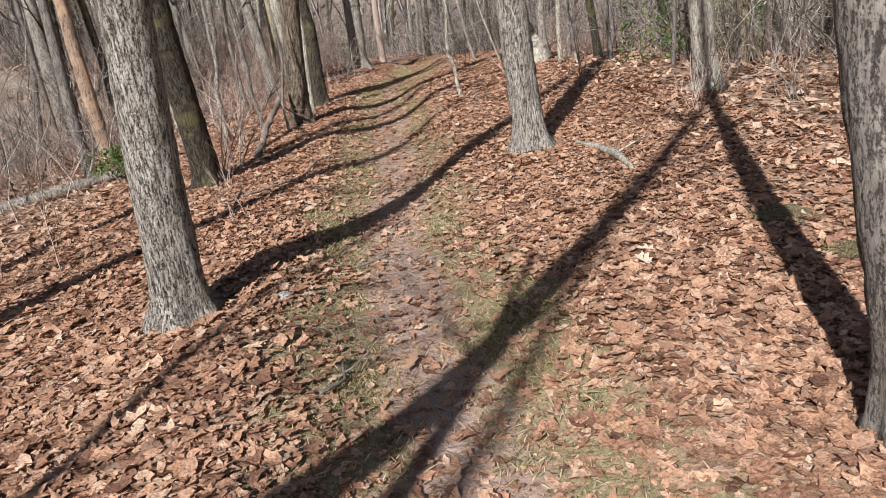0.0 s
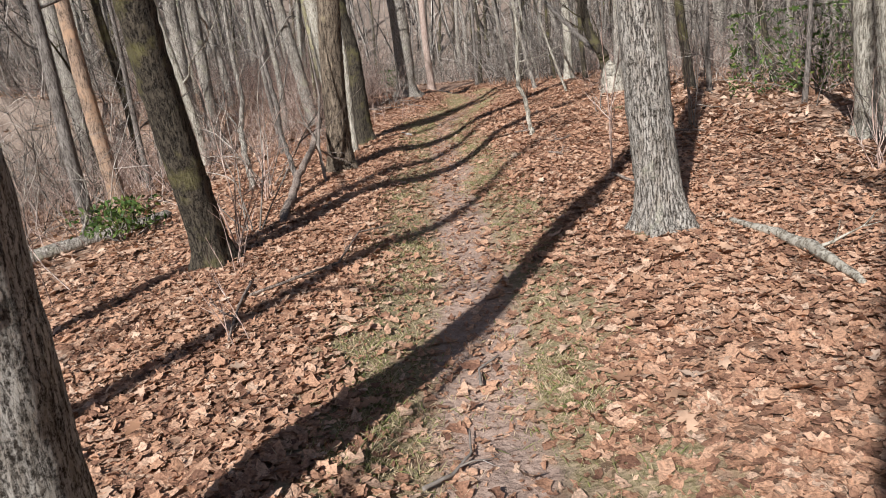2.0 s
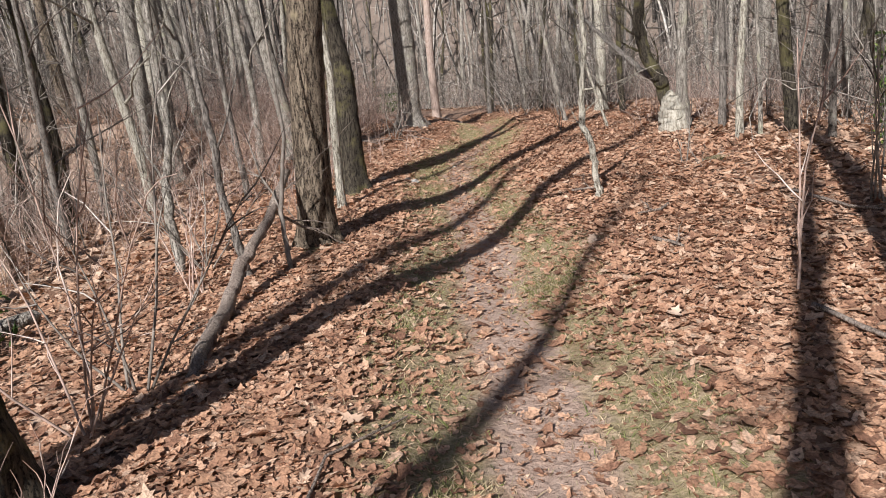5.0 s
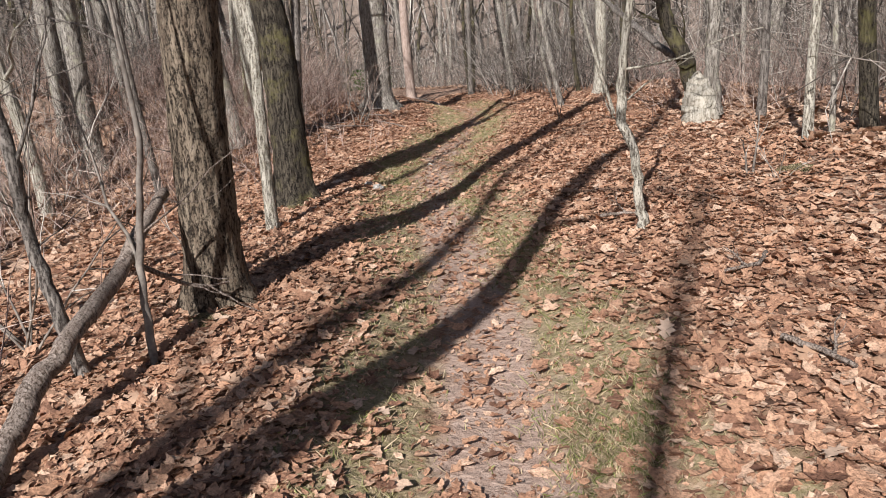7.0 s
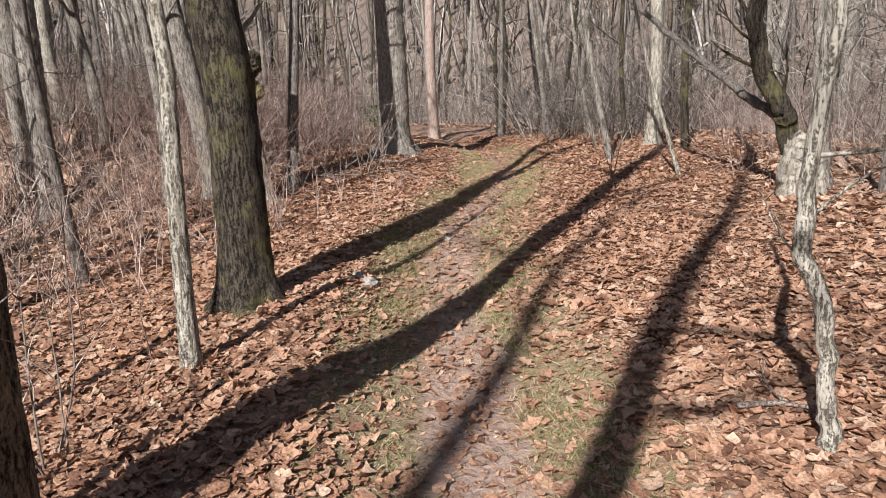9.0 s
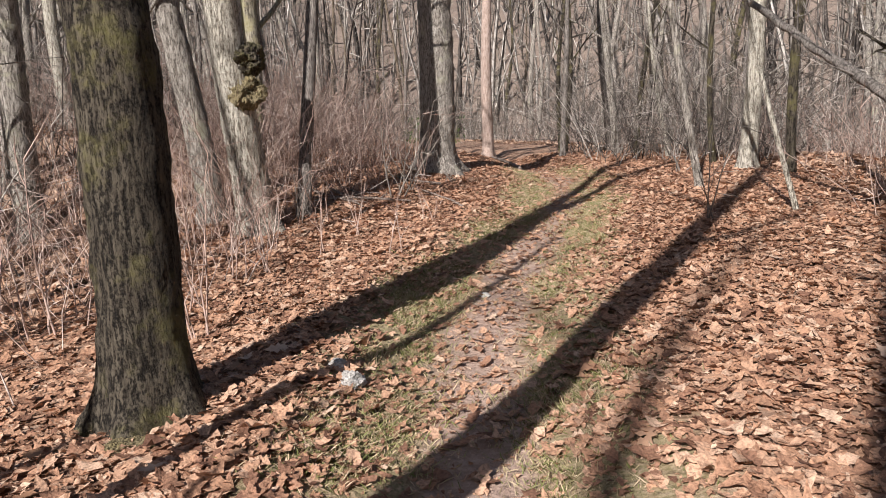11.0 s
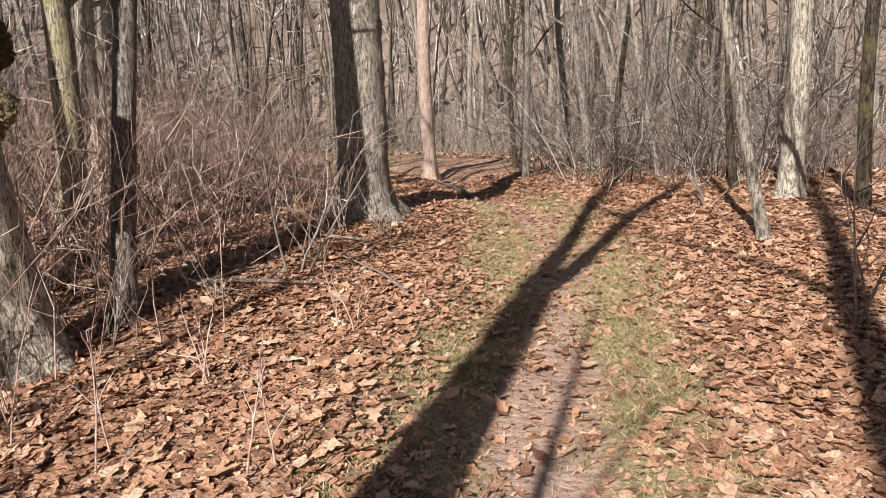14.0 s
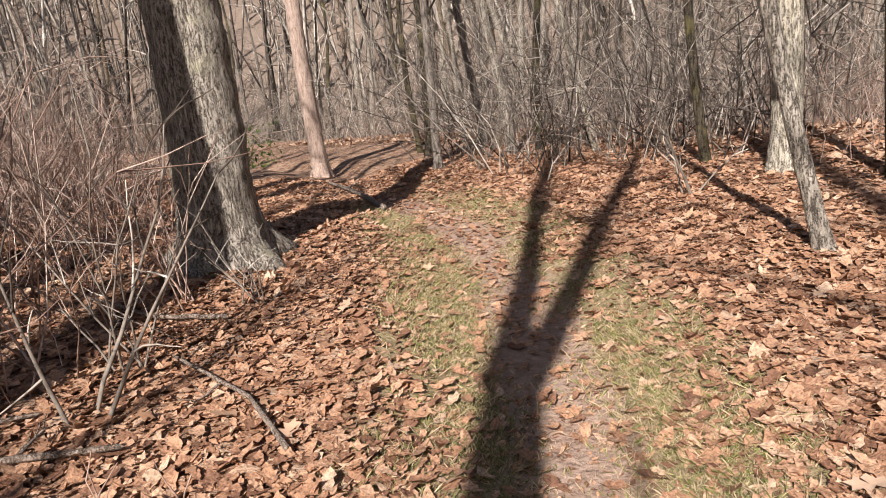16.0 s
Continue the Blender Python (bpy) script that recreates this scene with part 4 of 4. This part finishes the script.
def litter(name, x, y, size, outline, material, label, lift=0.02, tilt=0.38):
    n, k = len(x), len(outline)
    s = size * np.exp(np.clip(rng.normal(0, 0.33, n), -0.7, 0.55))
    px = outline[None, :, 0] * s[:, None] * rng.uniform(0.75, 1.15, (n, 1)) * (1 + rng.normal(0, 0.15, (n, k)))
    py = outline[None, :, 1] * s[:, None] * (1 + rng.normal(0, 0.11, (n, k)))
    cup, bendy = rng.normal(0.3, 0.45, (n, 1)), rng.normal(0.05, 0.22, (n, 1))
    pz = cup * px ** 2 / s[:, None] + bendy * py ** 2 / s[:, None] + rng.normal(0, 0.08, (n, k)) * s[:, None]
    v = np.stack([px, py, pz], -1)
    mid = np.zeros((n, 1, 3))
    v = np.concatenate([v, mid], 1)
    th, tx, ty = rng.uniform(0, 2 * np.pi, n), rng.normal(0, tilt, n), rng.normal(0, tilt, n)
    cz, sz = np.cos(th)[:, None], np.sin(th)[:, None]
    v1 = np.stack([v[..., 0] * cz - v[..., 1] * sz, v[..., 0] * sz + v[..., 1] * cz, v[..., 2]], -1)
    cx, sx = np.cos(tx)[:, None], np.sin(tx)[:, None]
    v2 = np.stack([v1[..., 0], v1[..., 1] * cx - v1[..., 2] * sx, v1[..., 1] * sx + v1[..., 2] * cx], -1)
    cy, sy = np.cos(ty)[:, None], np.sin(ty)[:, None]
    v3 = np.stack([v2[..., 0] * cy + v2[..., 2] * sy, v2[..., 1], -v2[..., 0] * sy + v2[..., 2] * cy], -1)
    base = np.stack([x, y, land(x, y) + lift * rng.uniform(0.2, 1.3, n) + 0.25 * s * (np.abs(tx) + np.abs(ty))], -1)
    v3 = v3 + base[:, None]
    j = np.arange(k)
    f = np.stack([np.full(k, k), j, (j + 1) % k], -1)
    faces = (f[None] + (np.arange(n) * (k + 1))[:, None, None]).reshape(-1, 3)
    ob = new(name, mesh_np(name, v3.reshape(-1, 3), faces, material))
    return tagged(ob, label, "leaves", kind="stuff")


RAGGED = np.array([(0, -1.0), (0.26, -0.6), (0.46, -0.42), (0.36, -0.05), (0.56, 0.25), (0.36, 0.55), (0.05, 0.92), (-0.34, 0.6), (-0.55, 0.3), (-0.36, 0.0), (-0.48, -0.4), (-0.2, -0.65)])
cover = lambda s, u: np.maximum(0.16 + 0.84 * smooth(np.abs(u) + 0.2 * np.sin(2.3 * s) + 0.12 * np.sin(7 * s + 4 * u), 0.35, 1.0), smooth(s, 25, 28))
near = scatter(430000, lambda x, y, s, u: cover(s, u) * (np.abs(u) < 2.3) * (s > 0) * (s < 29), (-15, 4, -1, 28))
litter("leaf_litter", near[0], near[1], 0.039, RAGGED, LEAF, "curled dry brown oak leaves covering the forest floor", 0.018, 0.17)
side = scatter(330000, lambda x, y, s, u: (np.abs(u) > 2.1) * (np.abs(u) < 4.2) * (s > -1) * (s < 32), (-17, 7, -2, 29))
litter("leaf_litter", side[0], side[1], 0.041, OUTLINE, LEAF, "dry brown oak leaves beside the path", 0.020, 0.19)
mid_ = scatter(140000, lambda x, y, s, u: (np.abs(u) > 3.4) * (1 - 0.75 * smooth(np.abs(u), 8, 18)), (-24, 12, -4, 38))
litter("leaf_litter", mid_[0], mid_[1], 0.065, SCRAP, LEAF_FAR, "dry brown leaves spread under the trees", 0.025, 0.3)
bits = scatter(330000, lambda x, y, s, u: (np.abs(u) < 2.6) * (0.6 + 0.4 * smooth(np.abs(u), 0.3, 0.8)) * (s > 0) * (s < 27), (-14, 3, -1, 27))
litter("leaf_scraps", bits[0], bits[1], 0.017, SCRAP, LEAF, "small broken bits of dry leaf strewn over the path", 0.008, 0.3)


def grass_blades():
    m = 330000
    k, f = rng.integers(4, 18, m), rng.random(m)
    away = rng.choice((-1, 1), m) * np.abs(rng.normal(0.48, 0.17, m))
    w = (TR[k + 1] - TR[k]) / SEG[k][:, None]
    x, y = TR[k, 0] * (1 - f) + TR[k + 1, 0] * f + w[:, 1] * away, TR[k, 1] * (1 - f) + TR[k + 1, 1] * f - w[:, 0] * away
    lush = np.sin(2.1 * x + 1) * np.sin(1.7 * y) + 0.6 * np.sin(5 * x) * np.sin(4.1 * y) + 0.5 * np.sin(11 * x + 3 * y) * np.sin(9 * y)
    ok = rng.random(m) < (0.10 + 0.8 * smooth(lush + 0.5 * smooth(y, 12, 17), 0.1, 0.9)) * (0.6 + 0.4 * smooth(y, 11, 16))
    x, y = x[ok], y[ok]
    n = len(x)
    h, a = rng.uniform(0.010, 0.045, n), rng.uniform(0, 6.28, n)
    w = rng.uniform(0.0015, 0.0035, n)
    base = np.stack([x, y, land(x, y)], -1)
    side = np.stack([np.cos(a), np.sin(a), 0 * a], -1) * w[:, None]
    tip = np.stack([rng.normal(0, 0.8, n) * h, rng.normal(0, 0.8, n) * h, h], -1)
    v = np.stack([base - side, base + side, base + tip * 0.6 + side * 0.6 + [0, 0, 0.004], base + tip], 1).reshape(-1, 3)
    f = np.array([(0, 1, 2), (0, 2, 3)])
    faces = (f[None] + (np.arange(n) * 4)[:, None, None]).reshape(-1, 3)
    tagged(new("grass", mesh_np("grass", v, faces, GRASS, False)), "sparse short grass along the path edges", "grass", kind="stuff")


grass_blades()


def single_leaves():
    """Whole lobed oak leaves lying loose on top of the litter beside the path."""
    shapes = []
    for _ in range(8):
        k = len(LOBED)
        o = LOBED * (1 + rng.normal(0, 0.07, LOBED.shape))
        cup, bendy = rng.normal(0.35, 0.3), rng.normal(0.1, 0.2)
        v = np.concatenate([np.column_stack([o, cup * o[:, 0] ** 2 + bendy * o[:, 1] ** 2 + rng.normal(0, 0.05, k)]), [[0, -0.5, -0.03], [0, 0.0, -0.04], [0, 0.5, -0.02]]])
        f = []
        for i in range(k):
            a, b = i, (i + 1) % k
            m = k + (0 if o[a, 1] + o[b, 1] < -0.5 else 1 if o[a, 1] + o[b, 1] < 0.5 else 2)
            f.append((m, a, b))
        f += [(k, 4, k + 1), (k + 1, 6, k + 2), (k, k + 1, 13), (k + 1, k + 2, 11)]
        shapes.append(mesh_np("leaf", v * 0.065, np.array(f), LEAF_ONE))
    x, y, s, u = scatter(4200, lambda x, y, s, u: (np.abs(u) < 2.4) * (0.35 + 0.65 * smooth(np.abs(u), 0.4, 1)) * (s > 1.5) * (s < 26), (-13, 2, 1, 25))
    for a, b in list(zip(x, y))[:300]:
        ob = new("leaf", shapes[rng.integers(8)])
        sc = rng.uniform(0.75, 1.3)
        ob.parent = ground
        ob.matrix_basis = pose(a, b, g(a, b) + 0.035, rng.normal(0, 11), rng.normal(0, 11), rng.uniform(0, 360)) @ Matrix.Scale(sc, 4)


LEAF_ONE, n_, l_, b_ = mat("whole_oak_leaf", 0.6)
oi_ = n_.new("ShaderNodeObjectInfo")
r_ = ramp(n_, [(0.0, (0.30, 0.17, 0.10)), (0.5, (0.48, 0.31, 0.20)), (1.0, (0.66, 0.50, 0.37))])
l_.new(oi_.outputs["Random"], r_.inputs[0])
tc_ = n_.new("ShaderNodeTexCoord")
l_.new(mixer(n_, l_, 0.5, r_.outputs[0], mixer(n_, l_, noise_tex(n_, l_, tc_.outputs["Object"], 50, 4), (0.5, 0.45, 0.42), (1.3, 1.3, 1.3)), "MULTIPLY"), b_.inputs["Base Color"])
single_leaves()
